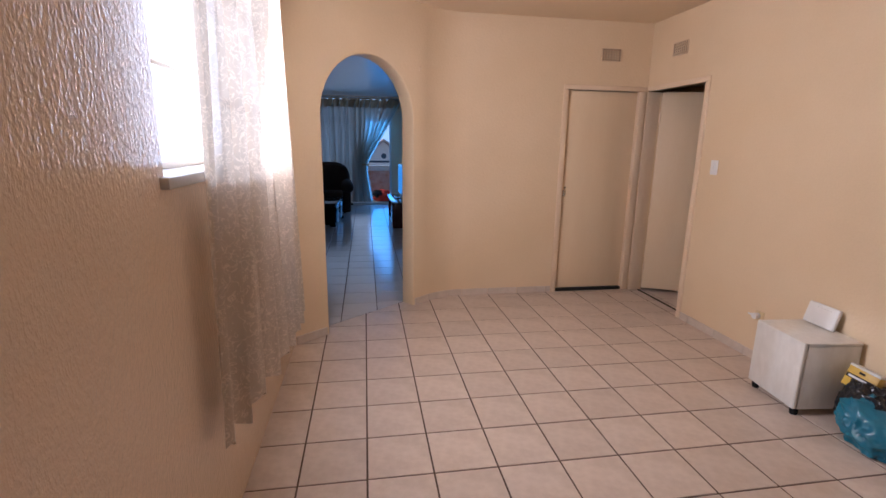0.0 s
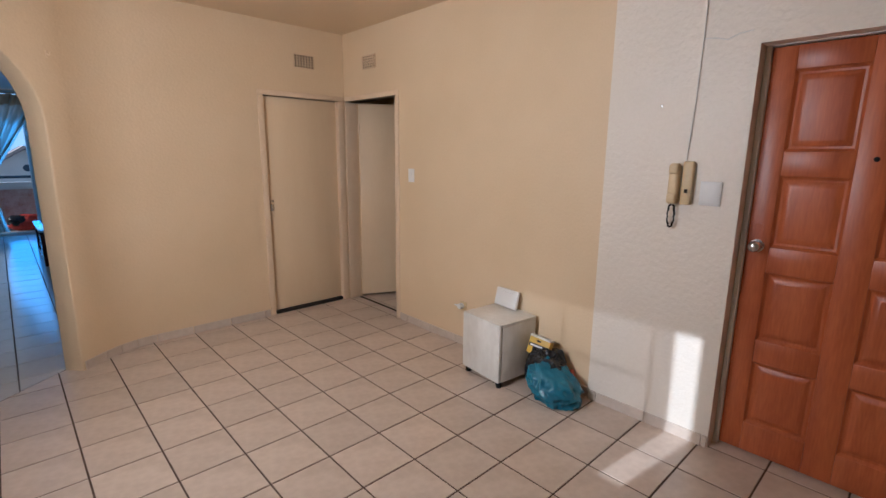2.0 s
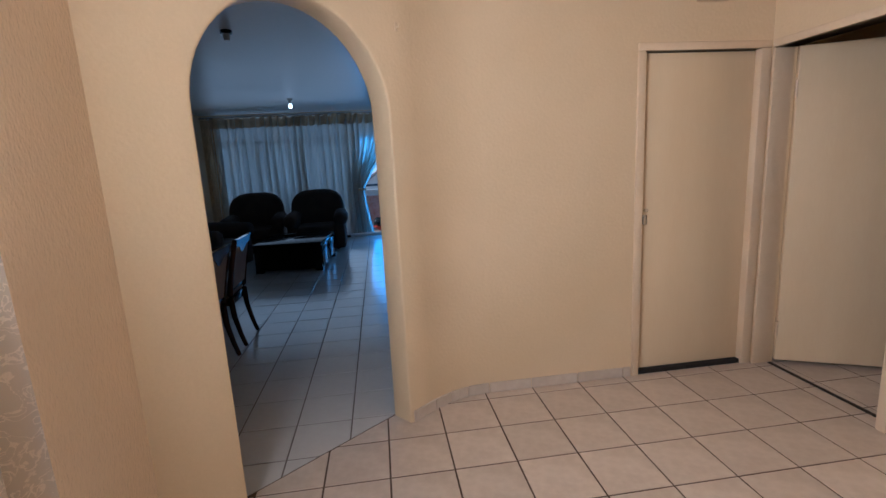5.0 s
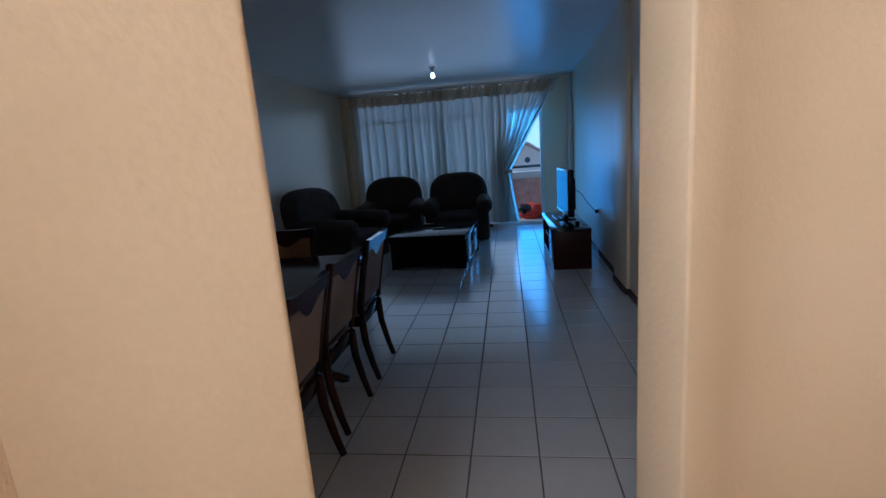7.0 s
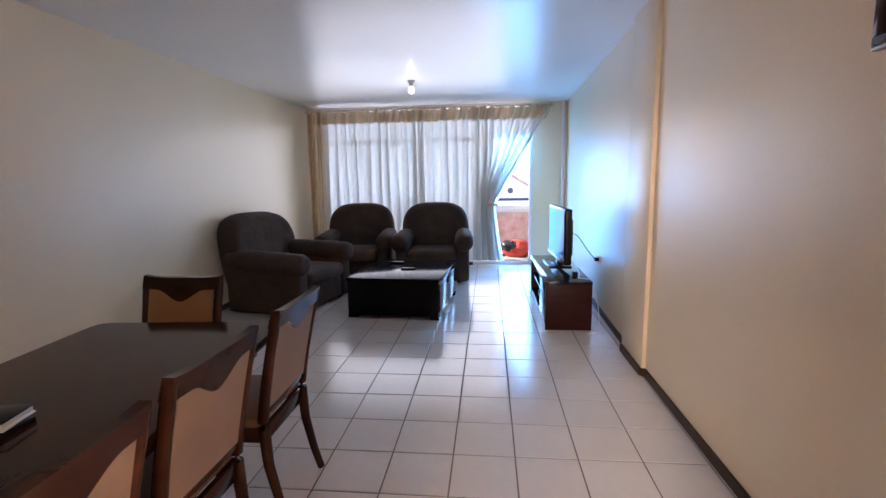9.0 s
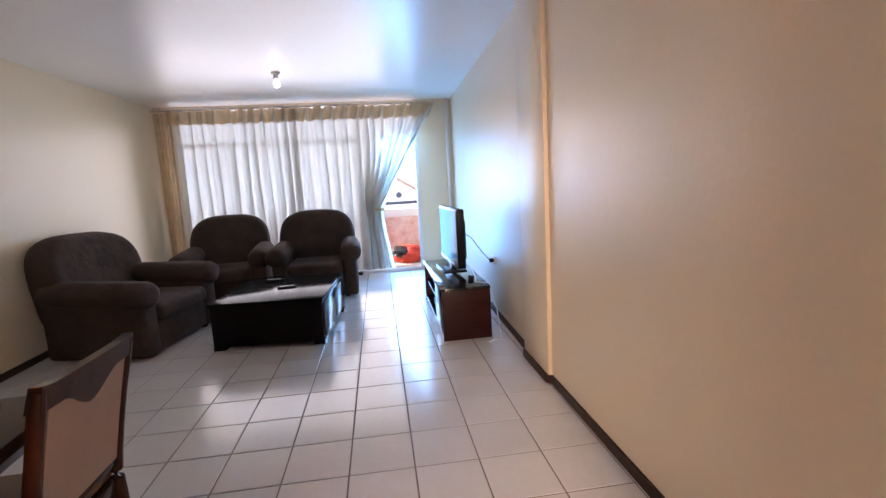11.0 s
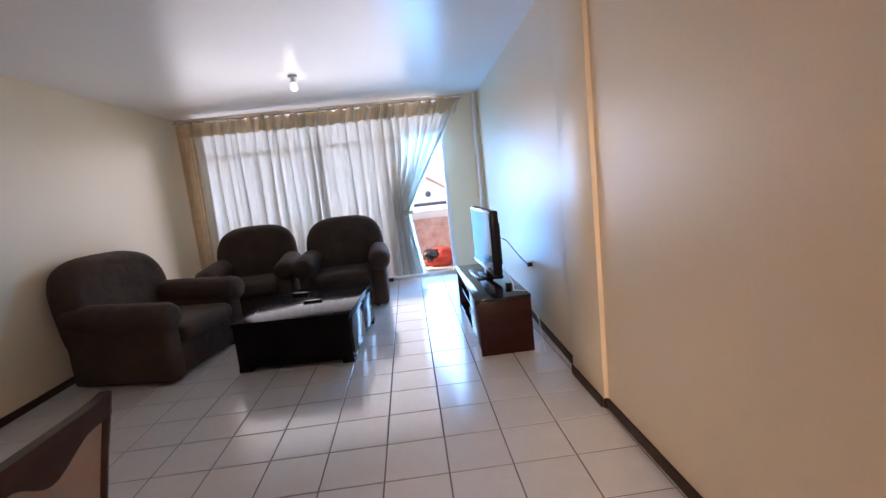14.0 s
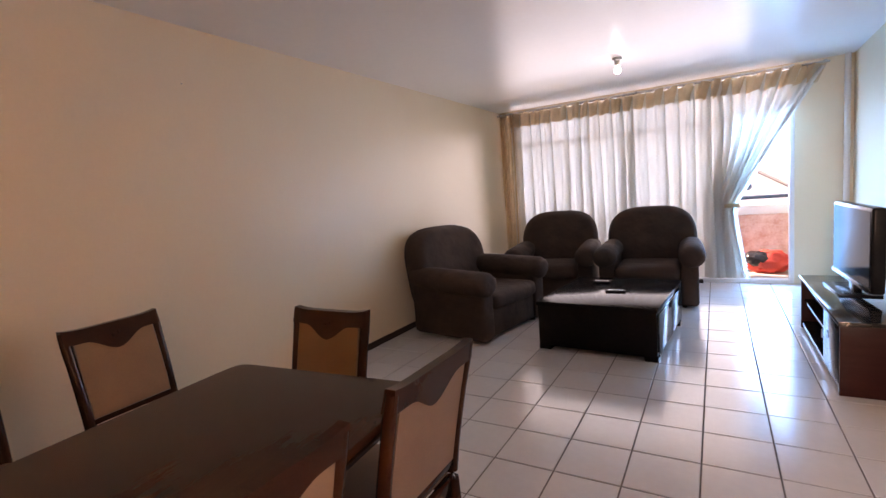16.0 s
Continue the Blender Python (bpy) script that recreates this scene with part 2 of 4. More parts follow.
def solid(bm, x0, x1, y0, y1, z0, z1, bevel=0.0, seg=2):
    """Adds a box to bm; bevel rounds all its edges."""
    made = bmesh.ops.create_cube(bm, size=1.0)["verts"]
    bmesh.ops.scale(bm, vec=(x1 - x0, y1 - y0, z1 - z0), verts=made)
    bmesh.ops.translate(bm, vec=((x0 + x1) / 2, (y0 + y1) / 2, (z0 + z1) / 2), verts=made)
    if bevel:
        edges = list({e for v in made for e in v.link_edges})
        bmesh.ops.bevel(bm, geom=edges, offset=bevel, segments=seg, affect="EDGES", profile=0.5)
    return bm


def block(x0, x1, y0, y1, z0, z1, bevel=0.0, seg=2):
    return solid(bmesh.new(), x0, x1, y0, y1, z0, z1, bevel, seg)


def rod(bm, a, b, r, sides=12, r2=None):
    """Adds a round bar from a to b."""
    a, b = Vector(a), Vector(b)
    m = Matrix.Translation((a + b) / 2) @ (b - a).to_track_quat("Z", "Y").to_matrix().to_4x4()
    bmesh.ops.create_cone(bm, cap_ends=True, segments=sides, radius1=r, radius2=r if r2 is None else r2, depth=(b - a).length, matrix=m)
    return bm


def bar(a, b, r, sides=12, r2=None):
    return rod(bmesh.new(), a, b, r, sides, r2)


def sweep(bm, points, radii, sides=8, flat=1.0):
    """Adds a tube through points."""
    rings = []
    for i, (q, r) in enumerate(zip(points, radii)):
        q = Vector(q)
        way = Vector(points[min(i + 1, len(points) - 1)]) - Vector(points[max(i - 1, 0)])
        m = way.to_track_quat("Z", "Y").to_matrix()
        rings.append([bm.verts.new(q + m @ Vector((r * math.cos(k * math.tau / sides), flat * r * math.sin(k * math.tau / sides), 0))) for k in range(sides)])
    for u, v in zip(rings, rings[1:]):
        for k in range(sides):
            bm.faces.new((u[k], u[(k + 1) % sides], v[(k + 1) % sides], v[k]))
    bm.faces.new(rings[0][::-1])
    bm.faces.new(rings[-1])
    return bm


def prism(bm, outline, z0, z1):
    """Adds an upright prism over a flat outline, counter-clockwise from above."""
    low = [bm.verts.new((x, y, z0)) for x, y in outline]
    top = [bm.verts.new((x, y, z1)) for x, y in outline]
    n = len(outline)
    for i in range(n):
        bm.faces.new((low[i], low[(i + 1) % n], top[(i + 1) % n], top[i]))
    bm.faces.new(low[::-1])
    bm.faces.new(top)
    return bm


def mesh_of(name, bm, material_, smooth=None):
    bmesh.ops.recalc_face_normals(bm, faces=bm.faces)
    me = bpy.data.meshes.new(name)
    bm.to_mesh(me)
    bm.free()
    me.materials.append(material_)
    if smooth is not None:
        me.shade_smooth()
        me.set_sharp_from_angle(angle=radians(smooth))
    return me


def part(name, bm, material_, parent=None, label="", smooth=35):
    ob = new(name, mesh_of(name, bm, material_, smooth))
    if parent is not None:
        ob.parent = parent
    if label:
        ob["label"] = label
    return ob


def thing(name, label, category, m=None, group="", kind=""):
    ob = new(name)
    if m is not None:
        ob.matrix_world = m
    return tagged(ob, label, category, group, kind)


def structure(name, bm, material_, label, category, smooth=35):
    return tagged(part(name, bm, material_, smooth=smooth), label, category, kind="structure")


def clip(poly, p, q):
    """The part of a flat polygon that lies to the left of the line from p to q."""
    out = []
    side = lambda v: (q[0] - p[0]) * (v[1] - p[1]) - (q[1] - p[1]) * (v[0] - p[0])
    for a, b in zip(poly, poly[1:] + poly[:1]):
        sa, sb = side(a), side(b)
        if sa >= 0:
            out.append(a)
        if (sa >= 0) != (sb >= 0):
            f = sa / (sa - sb)
            out.append((a[0] + f * (b[0] - a[0]), a[1] + f * (b[1] - a[1])))
    return out


# ---------------------------------------------------------------- the shell
H_CEIL, L_CEIL = 2.655, 2.56
WEST, EAST, NORTH, SOUTH = -0.22, 3.10, 6.17, -0.6
ARCH_O, ARCH_D = Vector((0.07, 5.365)), Vector((0.777, 0.629)).normalized()
ARCH_N = Vector((-ARCH_D.y, ARCH_D.x))
ARCH_T = 0.148
LW, LE, LN, LS = -2.67, 1.38, 13.40, 5.15


def arch_xy(s, d):
    q = ARCH_O + ARCH_D * s + ARCH_N * d
    return q.x, q.y


def wall_with_hole(u0, u1, d0, d1, h, holes, along_y=False):
    """A straight wall from u0 to u1, d0 to d1 thick, with square openings (u0, u1, z0, z1)."""
    bm = bmesh.new()

    def put(a, b, z0, z1):
        if b - a > 1e-4 and z1 - z0 > 1e-4:
            solid(bm, *((d0, d1, a, b) if along_y else (a, b, d0, d1)), z0, z1)
    u = u0
    for a, b, z0, z1 in sorted(holes):
        put(u, a, 0, h)
        put(a, b, 0, z0)
        put(a, b, z1, h)
        u = b
    put(u, u1, 0, h)
    bmesh.ops.remove_doubles(bm, verts=bm.verts, dist=1e-5)
    return bm


WIN = (3.12, 4.42, 1.40, 2.46)
structure("wall_west", wall_with_hole(SOUTH - 0.2, 5.13, WEST - 0.22, WEST, H_CEIL, [WIN], True), WEST_PAINT, "textured cream painted plaster wall with a window opening", "wall")
structure("wall_north", wall_with_hole(1.27, EAST, NORTH, NORTH + 0.13, H_CEIL, [(2.27, 3.02, 0, 2.03)]), CREAM, "smooth cream painted plaster wall beside a flush door", "wall")
structure("wall_east", wall_with_hole(3.32, NORTH + 0.13, EAST, EAST + 0.14, H_CEIL, [(5.33, 6.14, 0, 2.03)], True), CREAM, "smooth cream painted plaster wall with a doorway", "wall")
structure("wall_entrance", wall_with_hole(SOUTH - 0.2, 3.32, EAST - 0.02, EAST + 0.22, H_CEIL, [(1.695, 2.608, 0, 2.04)], True), WHITE_TEX, "off-white textured plaster wall round the entrance door", "wall")
structure("wall_south", block(WEST - 0.22, EAST + 0.22, SOUTH - 0.2, SOUTH, 0, H_CEIL), CREAM, "plain cream painted plaster wall", "wall")
structure("ceiling_hall", prism(bmesh.new(), [(WEST - 0.2, SOUTH), (EAST + 0.1, SOUTH), (EAST + 0.1, NORTH + 0.1), (1.05, NORTH + 0.1), arch_xy(-0.5, 0.09)], H_CEIL, H_CEIL + 0.15), HALL_CEIL, "flat cream painted ceiling", "ceiling")

# arch wall: slab with a round-headed opening, rounded edges
S0, S1, SPRING, RISE = -0.06, 0.88, 1.70, 0.47
RAD = (S1 - S0) / 2


BEND_S, BEND_X = 1.06, 1.27


def bend(t):
    """The rounded inner corner between the arch wall and the north wall."""
    a, c, b = Vector(arch_xy(BEND_S, 0)), Vector((1.065, NORTH)), Vector((BEND_X, NORTH))
    return a * (1 - t) ** 2 + c * 2 * t * (1 - t) + b * t * t


def arch_wall():
    bm = bmesh.new()
    mid = (S0 + S1) / 2
    e = 0.011
    curve = [(S0, 0.0), (S0, SPRING * 0.5)]
    curve += [(mid - RAD * math.cos(a * math.pi / 28), SPRING + RISE * math.sin(a * math.pi / 28)) for a in range(29)]
    curve += [(S1, SPRING * 0.5), (S1, 0.0)]
    rim = []
    for s, z in curve:
        ds, dz = s - mid, max(0.0, z - SPRING)
        rim.append((s + (e if ds > 0 else -e) * (abs(ds) / RAD), z + e * dz / RISE))

    def ring(pts, d):
        return [bm.verts.new((*arch_xy(s, d), z)) for s, z in pts]
    mid_pts = [((a[0] * 0.3 + b[0] * 0.7), (a[1] * 0.3 + b[1] * 0.7)) for a, b in zip(rim, curve)]
    rings = [ring(rim, 0), ring(mid_pts, e * 0.3), ring(curve, e), ring(curve, ARCH_T - e), ring(mid_pts, ARCH_T - e * 0.3), ring(rim, ARCH_T)]
    for u, v in zip(rings, rings[1:]):
        for k in range(len(u) - 1):
            bm.faces.new((u[k], u[k + 1], v[k + 1], v[k]))
    lo = -0.48
    for d, r, hi in ((0, rings[0], BEND_S), (ARCH_T, rings[-1], 1.80)):
        n = len(r)
        half = n // 2
        a0, a1 = bm.verts.new((*arch_xy(lo, d), 0)), bm.verts.new((*arch_xy(lo, d), H_CEIL))
        b0, b1 = bm.verts.new((*arch_xy(hi, d), 0)), bm.verts.new((*arch_xy(hi, d), H_CEIL))
        top = bm.verts.new((*arch_xy(mid, d), H_CEIL))
        bm.faces.new([a0] + r[:half + 1] + [top, a1])
        bm.faces.new([b0, b1, top] + r[half:])
    return bm


structure("wall_arch", arch_wall(), CREAM, "cream plaster wall with a round-headed archway", "wall", smooth=50)

structure("wall_rounded_corner", prism(bmesh.new(), [tuple(bend(k / 14)) for k in range(15)] + [(BEND_X, NORTH + 0.13), (1.15, NORTH + 0.13), arch_xy(BEND_S, 0.10)], 0, H_CEIL), CREAM, "cream plaster wall rounding the corner beside the archway", "wall", smooth=60)

# living room shell
structure("wall_left", block(LW - 0.2, LW, LS - 0.2, LN + 0.2, 0, L_CEIL), LIV_WALL, "pale glossy painted plaster wall beside the dining table", "wall")
structure("wall_back", block(LW, -0.40, LS - 0.2, LS, 0, L_CEIL), LIV_WALL, "plain pale painted plaster wall", "wall")
structure("wall_right", block(LE, LE + 0.3, 6.36, 9.03, 0, L_CEIL), LIV_WALL, "pale glossy painted plaster wall", "wall")
structure("pilaster", block(LE - 0.028, LE + 0.3, 9.03, 9.54, 0, L_CEIL, 0.006), LIV_WALL, "shallow painted plaster pier on the living room wall", "wall")
structure("wall_television", prism(bmesh.new(), [(1.40, 9.54), (1.70, 9.54), (1.78, LN + 0.2), (1.50, LN + 0.2)], 0, L_CEIL), LIV_WALL, "pale glossy wall behind the television stand", "wall")
structure("ceiling_living", prism(bmesh.new(), [(LW - 0.1, LS - 0.1), (-0.40, LS - 0.1), arch_xy(-0.45, 0.07), arch_xy(1.75, 0.07), (1.6, 6.5), (1.7, LN + 0.1), (LW - 0.1, LN + 0.1)], L_CEIL, L_CEIL + 0.15), LIV_CEIL, "glossy white painted ceiling with soft reflections", "ceiling")
DOOR_R = 0.97
structure("wall_window", wall_with_hole(LW, 1.50, LN, LN + 0.18, L_CEIL, [(LW + 0.12, DOOR_R, 0.0, 2.55)]), LIV_WALL, "pale wall round the balcony window", "wall")

# ---------------------------------------------------------------- doors of the hall


def flat_door(name, label, width, height, hinge, knob_side=1):
    """A flush leaf, its hinge edge on the local z axis, reaching along +x."""
    d = tagged(new(name), label, "door", kind="structure")
    d.matrix_world = hinge
    part("leaf", block(0.003, width - 0.003, -0.02, 0.02, 0.03, height - 0.004, 0.004), DOOR_PAINT, d)
    for z in (0.25, height - 0.25):
        part("hinge", bar((0.0, -0.024, z - 0.05), (0.0, -0.024, z + 0.05), 0.008, 8), FRAME_PAINT, d)
    return d


d1 = flat_door("door_1", "closed flush cream painted door with a dark gap under it", 0.75, 2.03, pose(3.02, NORTH + 0.055, 0, 0, 0, 180))
part("keyhole_plate", block(0.69, 0.72, 0.021, 0.026, 1.00, 1.06, 0.002), METAL, d1, "small worn metal keyhole plate")
part("knob", bar((0.705, 0.02, 1.09), (0.705, 0.045, 1.09), 0.009, 10), METAL, d1)
# No real sill: a near-black block paints the shade of the gap.
part("sill", block(0.0, 0.75, -0.05, 0.05, 0.0, 0.028), DARK, d1, "near-black block coloured as the shade in the gap under the door")
d2 = flat_door("door_2", "cream painted flush door standing ajar into the next room", 0.78, 2.03, pose(EAST + 0.13, 6.125, 0, 0, 0, -26))
part("threshold", block(-0.005, 0.012, -0.80, 0.0, -0.001, 0.004), DARK, d2)
d2.children[-1].matrix_parent_inverse = d2.matrix_world.inverted() @ pose(EAST + 0.10, 6.13, 0)


def door_frame(name, label, parts_):
    f = tagged(new(name), label, "door frame", kind="structure")
    for nm, bm in parts_:
        part(nm, bm, FRAME_PAINT, f)
    return f


y0 = NORTH - 0.014
door_frame("door_frame", "cream painted steel door frame, chipped at its edges", [
    ("jamb", block(2.225, 2.275, y0, NORTH + 0.08, 0, 2.03, 0.006)),
    ("jamb", block(3.018, EAST - 0.016, y0, NORTH + 0.08, 0, 2.03, 0.006)),
    ("head", block(2.225, EAST - 0.016, y0, NORTH + 0.08, 2.03, 2.075, 0.006))])
x0 = EAST - 0.014
door_frame("door_frame", "cream painted steel frame round the open doorway", [
    ("jamb", block(x0, EAST + 0.145, 5.285, 5.335, 0, 2.03, 0.006)),
    ("jamb", block(x0, EAST + 0.12, 6.135, NORTH - 0.016, 0, 2.03, 0.006)),
    ("head", block(x0, EAST + 0.145, 5.285, NORTH - 0.016, 2.03, 2.075, 0.006))])

# room behind the open door
structure("wall_bedroom_east", block(5.0, 5.1, 4.5, 7.0, 0, H_CEIL), CREAM, "plain cream wall of the next room", "wall")
structure("wall_bedroom_north", block(EAST + 0.14, 5.0, 6.9, 7.0, 0, H_CEIL), CREAM, "plain cream wall of the next room", "wall")
structure("wall_bedroom_south", block(EAST + 0.14, 5.0, 4.5, 4.6, 0, H_CEIL), CREAM, "plain cream wall of the next room", "wall")
structure("wall_bedroom_west", block(EAST + 0.02, EAST + 0.14, NORTH + 0.13, 7.0, 0, H_CEIL), CREAM, "plain cream wall of the next room", "wall")
structure("ceiling_bedroom", block(EAST + 0.14, 5.0, 4.6, 6.9, H_CEIL, H_CEIL + 0.1), HALL_CEIL, "plain cream ceiling of the next room", "ceiling")

# entrance door: panelled timber leaf in a steel frame
ED0, ED1 = 1.735, 2.582


def entrance_door():
    d = tagged(new("door_3"), "varnished red-brown timber entrance door with eight raised panels", "door", kind="structure")
    xs = 3.185
    cols = [(1.842, 2.104), (2.222, 2.484)]
    rows = [(0.170, 0.508), (0.628, 0.978), (1.105, 1.448), (1.562, 1.925)]
    ys = [ED0, cols[0][0], cols[0][1], cols[1][0], cols[1][1], ED1]
    for a, b in ((ys[0], ys[1]), (ys[2], ys[3]), (ys[4], ys[5])):
        part("stile", block(xs, xs + 0.042, a, b, 0.012, 2.03, 0.003), DOOR_WOOD, d)
    zs = [0.012] + [z for r in rows for z in r] + [2.03]
    for a, b in zip(zs[0::2], zs[1::2]):
        for c in cols:
            part("rail", block(xs, xs + 0.042, c[0], c[1], a, b, 0.003), DOOR_WOOD, d)
    for c0, c1 in cols:
        for z0, z1 in rows:
            bm = bmesh.new()
            loops = []
            for inset, dx in ((0.0, 0.004), (0.012, 0.016), (0.022, 0.018), (0.045, 0.006), (0.052, 0.005)):
                loops.append([bm.verts.new((xs + dx, y, z)) for y, z in ((c0 + inset, z0 + inset), (c0 + inset, z1 - inset), (c1 - inset, z1 - inset), (c1 - inset, z0 + inset))])
            for u, v in zip(loops, loops[1:]):
                for k in range(4):
                    bm.faces.new((u[k], u[(k + 1) % 4], v[(k + 1) % 4], v[k]))
            bm.faces.new(loops[-1])
            part("panel", bm, DOOR_WOOD, d, smooth=20)
    knob = bmesh.new()
    rod(knob, (xs + 0.002, 2.536, 1.106), (xs - 0.006, 2.536, 1.106), 0.032, 20)
    rod(knob, (xs, 2.536, 1.106), (xs - 0.04, 2.536, 1.106), 0.012, 14)
    bmesh.ops.create_uvsphere(knob, u_segments=18, v_segments=12, radius=0.027, matrix=pose(xs - 0.052, 2.536, 1.106) @ Matrix.Diagonal((0.75, 1, 1, 1)))
    part("knob", knob, METAL, d, "round polished steel door knob")
    part("lock_mark", bar((xs + 0.001, 2.540, 1.195), (xs - 0.003, 2.540, 1.195), 0.026, 6), DOOR_WOOD, d, "worn timber patch over an old lock")
    part("peephole", bar((xs + 0.001, 2.155, 1.53), (xs - 0.005, 2.155, 1.53), 0.011, 12), BLACK_PLASTIC, d)
    return d


entrance_door()
fr = tagged(new("door_frame"), "white painted steel frame set in the plaster round the entrance door", "door frame", kind="structure")
GREY_STEEL = material("grey_painted_steel", (0.55, 0.54, 0.52), (0.66, 0.65, 0.63), 0.35, 50, 3, 0.08)
part("jamb", block(3.165, 3.24, ED1 + 0.001, 2.606, 0, 2.035, 0.002), WHITE_PAINT, fr)
part("jamb", block(3.165, 3.24, 1.697, ED0 - 0.001, 0, 2.035, 0.002), WHITE_PAINT, fr)
part("head", block(3.165, 3.24, 1.697, 2.606, 2.0355, 2.0395, 0.001), WHITE_PAINT, fr)
structure("wall_porch", block(3.32, 3.36, 1.5, 2.8, 0, 2.3), CREAM, "plain wall behind the entrance door", "wall")

# skirting tiles of the hall
skirt = tagged(new("baseboard"), "row of pale beige skirting tiles with dark joints", "skirting", kind="structure")


def skirting(parent, p, q, step, high, thick, material_, name, first=0.0):
    """Flat pieces along the floor line from p to q, standing to its right."""
    p, q = Vector(p), Vector(q)
    n, way = (q - p).length, (q - p).normalized()
    out = Vector((way.y, -way.x))
    u = -first
    while u < n - 0.01:
        a, b = max(0.0, u) + 0.003, min(n, u + step) - 0.003
        if b - a > 0.01:
            c = p + way * a
            bm = block(0, b - a, -thick, 0.004, 0.001, high, 0.0015, 1)
            ob = part(name, bm, material_, parent)
            ob.matrix_local = Matrix(((way.x, -out.x, 0, c.x), (way.y, -out.y, 0, c.y), (0, 0, 1, 0), (0, 0, 0, 1)))
        u += step


skirting(skirt, arch_xy(-0.36, 0), arch_xy(S0 - 0.02, 0), 0.31, 0.065, 0.010, SKIRT_TILE, "skirting_tile")
skirting(skirt, arch_xy(S1 + 0.02, 0), arch_xy(BEND_S + 0.02, 0), 0.31, 0.065, 0.010, SKIRT_TILE, "skirting_tile")
for a, b in ((0.04, 0.34), (0.34, 0.64), (0.64, 1.0)):
    skirting(skirt, bend(a), bend(b), 0.31, 0.065, 0.010, SKIRT_TILE, "skirting_tile")
skirting(skirt, (BEND_X, NORTH), (2.223, NORTH), 0.310, 0.065, 0.010, SKIRT_TILE, "skirting_tile", 0.035)
skirting(skirt, (EAST, 5.283), (EAST, 3.325), 0.31, 0.065, 0.010, SKIRT_TILE, "skirting_tile", 0.2)
skirting(skirt, (EAST - 0.02, 3.318), (EAST - 0.02, 2.61), 0.31, 0.065, 0.010, SKIRT_TILE, "skirting_tile", 0.25)
skirting(skirt, (EAST - 0.02, 1.692), (EAST - 0.02, SOUTH), 0.31, 0.065, 0.010, SKIRT_TILE, "skirting_tile")
liv_skirt = tagged(new("baseboard"), "dark brown painted timber skirting board", "skirting", kind="structure")
skirting(liv_skirt, arch_xy(1.74, ARCH_T + 0.01), (LE, 6.56), 3.0, 0.06, 0.014, SKIRT_WOOD, "board")
for a, b in (((LE, 9.028), (LE, 6.56)), ((LE - 0.028, 9.045), (LE, 9.03)), ((LE - 0.028, 9.535), (LE - 0.028, 9.04)), ((1.40, 9.545), (LE - 0.028, 9.54)), ((1.495, LN - 0.01), (1.402, 9.56)), ((LW, LS), (LW, LN - 0.01))):
    skirting(liv_skirt, a, b, 4.0, 0.06, 0.015, SKIRT_WOOD, "board")

# ---------------------------------------------------------------- hall window and curtain
win = tagged(new("window_1"), "painted steel window with thin glazing bars, open to bright daylight", "window", kind="structure")
wx = WEST - 0.17
for nm, b in (("jamb", (wx, wx + 0.03, WIN[0], WIN[0] + 0.03, WIN[2], WIN[3])), ("jamb", (wx, wx + 0.03, WIN[1] - 0.03, WIN[1], WIN[2], WIN[3])),
              ("head", (wx, wx + 0.03, WIN[0] + 0.03, WIN[1] - 0.03, WIN[3] - 0.03, WIN[3])), ("bottom_rail", (wx, wx + 0.03, WIN[0] + 0.03, WIN[1] - 0.03, WIN[2], WIN[2] + 0.03))):
    part(nm, block(*b, 0.003), WHITE_PAINT, win)
for y in (3.40, 4.00):
    part("mullion", block(wx, wx + 0.03, y - 0.014, y + 0.014, WIN[2] + 0.03, WIN[3] - 0.03, 0.003), WHITE_PAINT, win)
for z in (1.76, 2.10):
    part("glazing_bar", block(wx + 0.004, wx + 0.026, 3.40, WIN[1] - 0.03, z - 0.009, z + 0.009, 0.002), WHITE_PAINT, win)
for a, c in ((3.15, 3.385), (3.415, 3.985), (4.015, 4.39)):
    fp = part("pane", block(wx + 0.012, wx + 0.017, a, c, WIN[2] + 0.03, WIN[3] - 0.03), FROST, win)
    fp.visible_shadow = False
part("sill", block(WEST - 0.14, WEST + 0.025, WIN[0] - 0.03, WIN[1] + 0.03, WIN[2] - 0.03, WIN[2] + 0.004, 0.006), GREY_STEEL, win, "grey painted window sill")


def hanging(name, top, bottom, n, rows, fold):
    """A curtain sheet: n steps across, rows down; top and bottom give points for u in 0..1; fold gives the push out of plane."""
    bm = bmesh.new()
    grid = []
    for j in range(rows + 1):
        v = j / rows
        line = []
        for i in range(n + 1):
            u = i / n
            line.append(bm.verts.new(fold(u, v, Vector(top(u)).lerp(Vector(bottom(u)), v))))
        grid.append(line)
    for a, b in zip(grid, grid[1:]):
        for i in range(n):
            bm.faces.new((a[i], a[i + 1], b[i + 1], b[i]))
    return bm


def hall_fold(u, v, q):
    """Deep even pleats with small ripples; the cloth never passes into the wall."""
    ph = u * 50 + 1.2 * math.sin(u * 9)
    w = (0.018 + 0.020 * u + 0.012 * v) * (math.sin(ph) + 0.22 * math.sin(2 * ph + 0.6)) + 0.006 * math.sin(u * 131 + 3 * v)
    x = max(WEST + 0.034 if q.z < 1.5 else WEST + 0.01, q.x + w + 0.03 * v * math.sin(u * 2.6))
    return Vector((x, q.y + 0.012 * math.sin(ph + 1.2) + 0.01 * math.sin(u * 40 + v * 4), q.z + 0.014 * math.sin(ph * 1.5) * v))


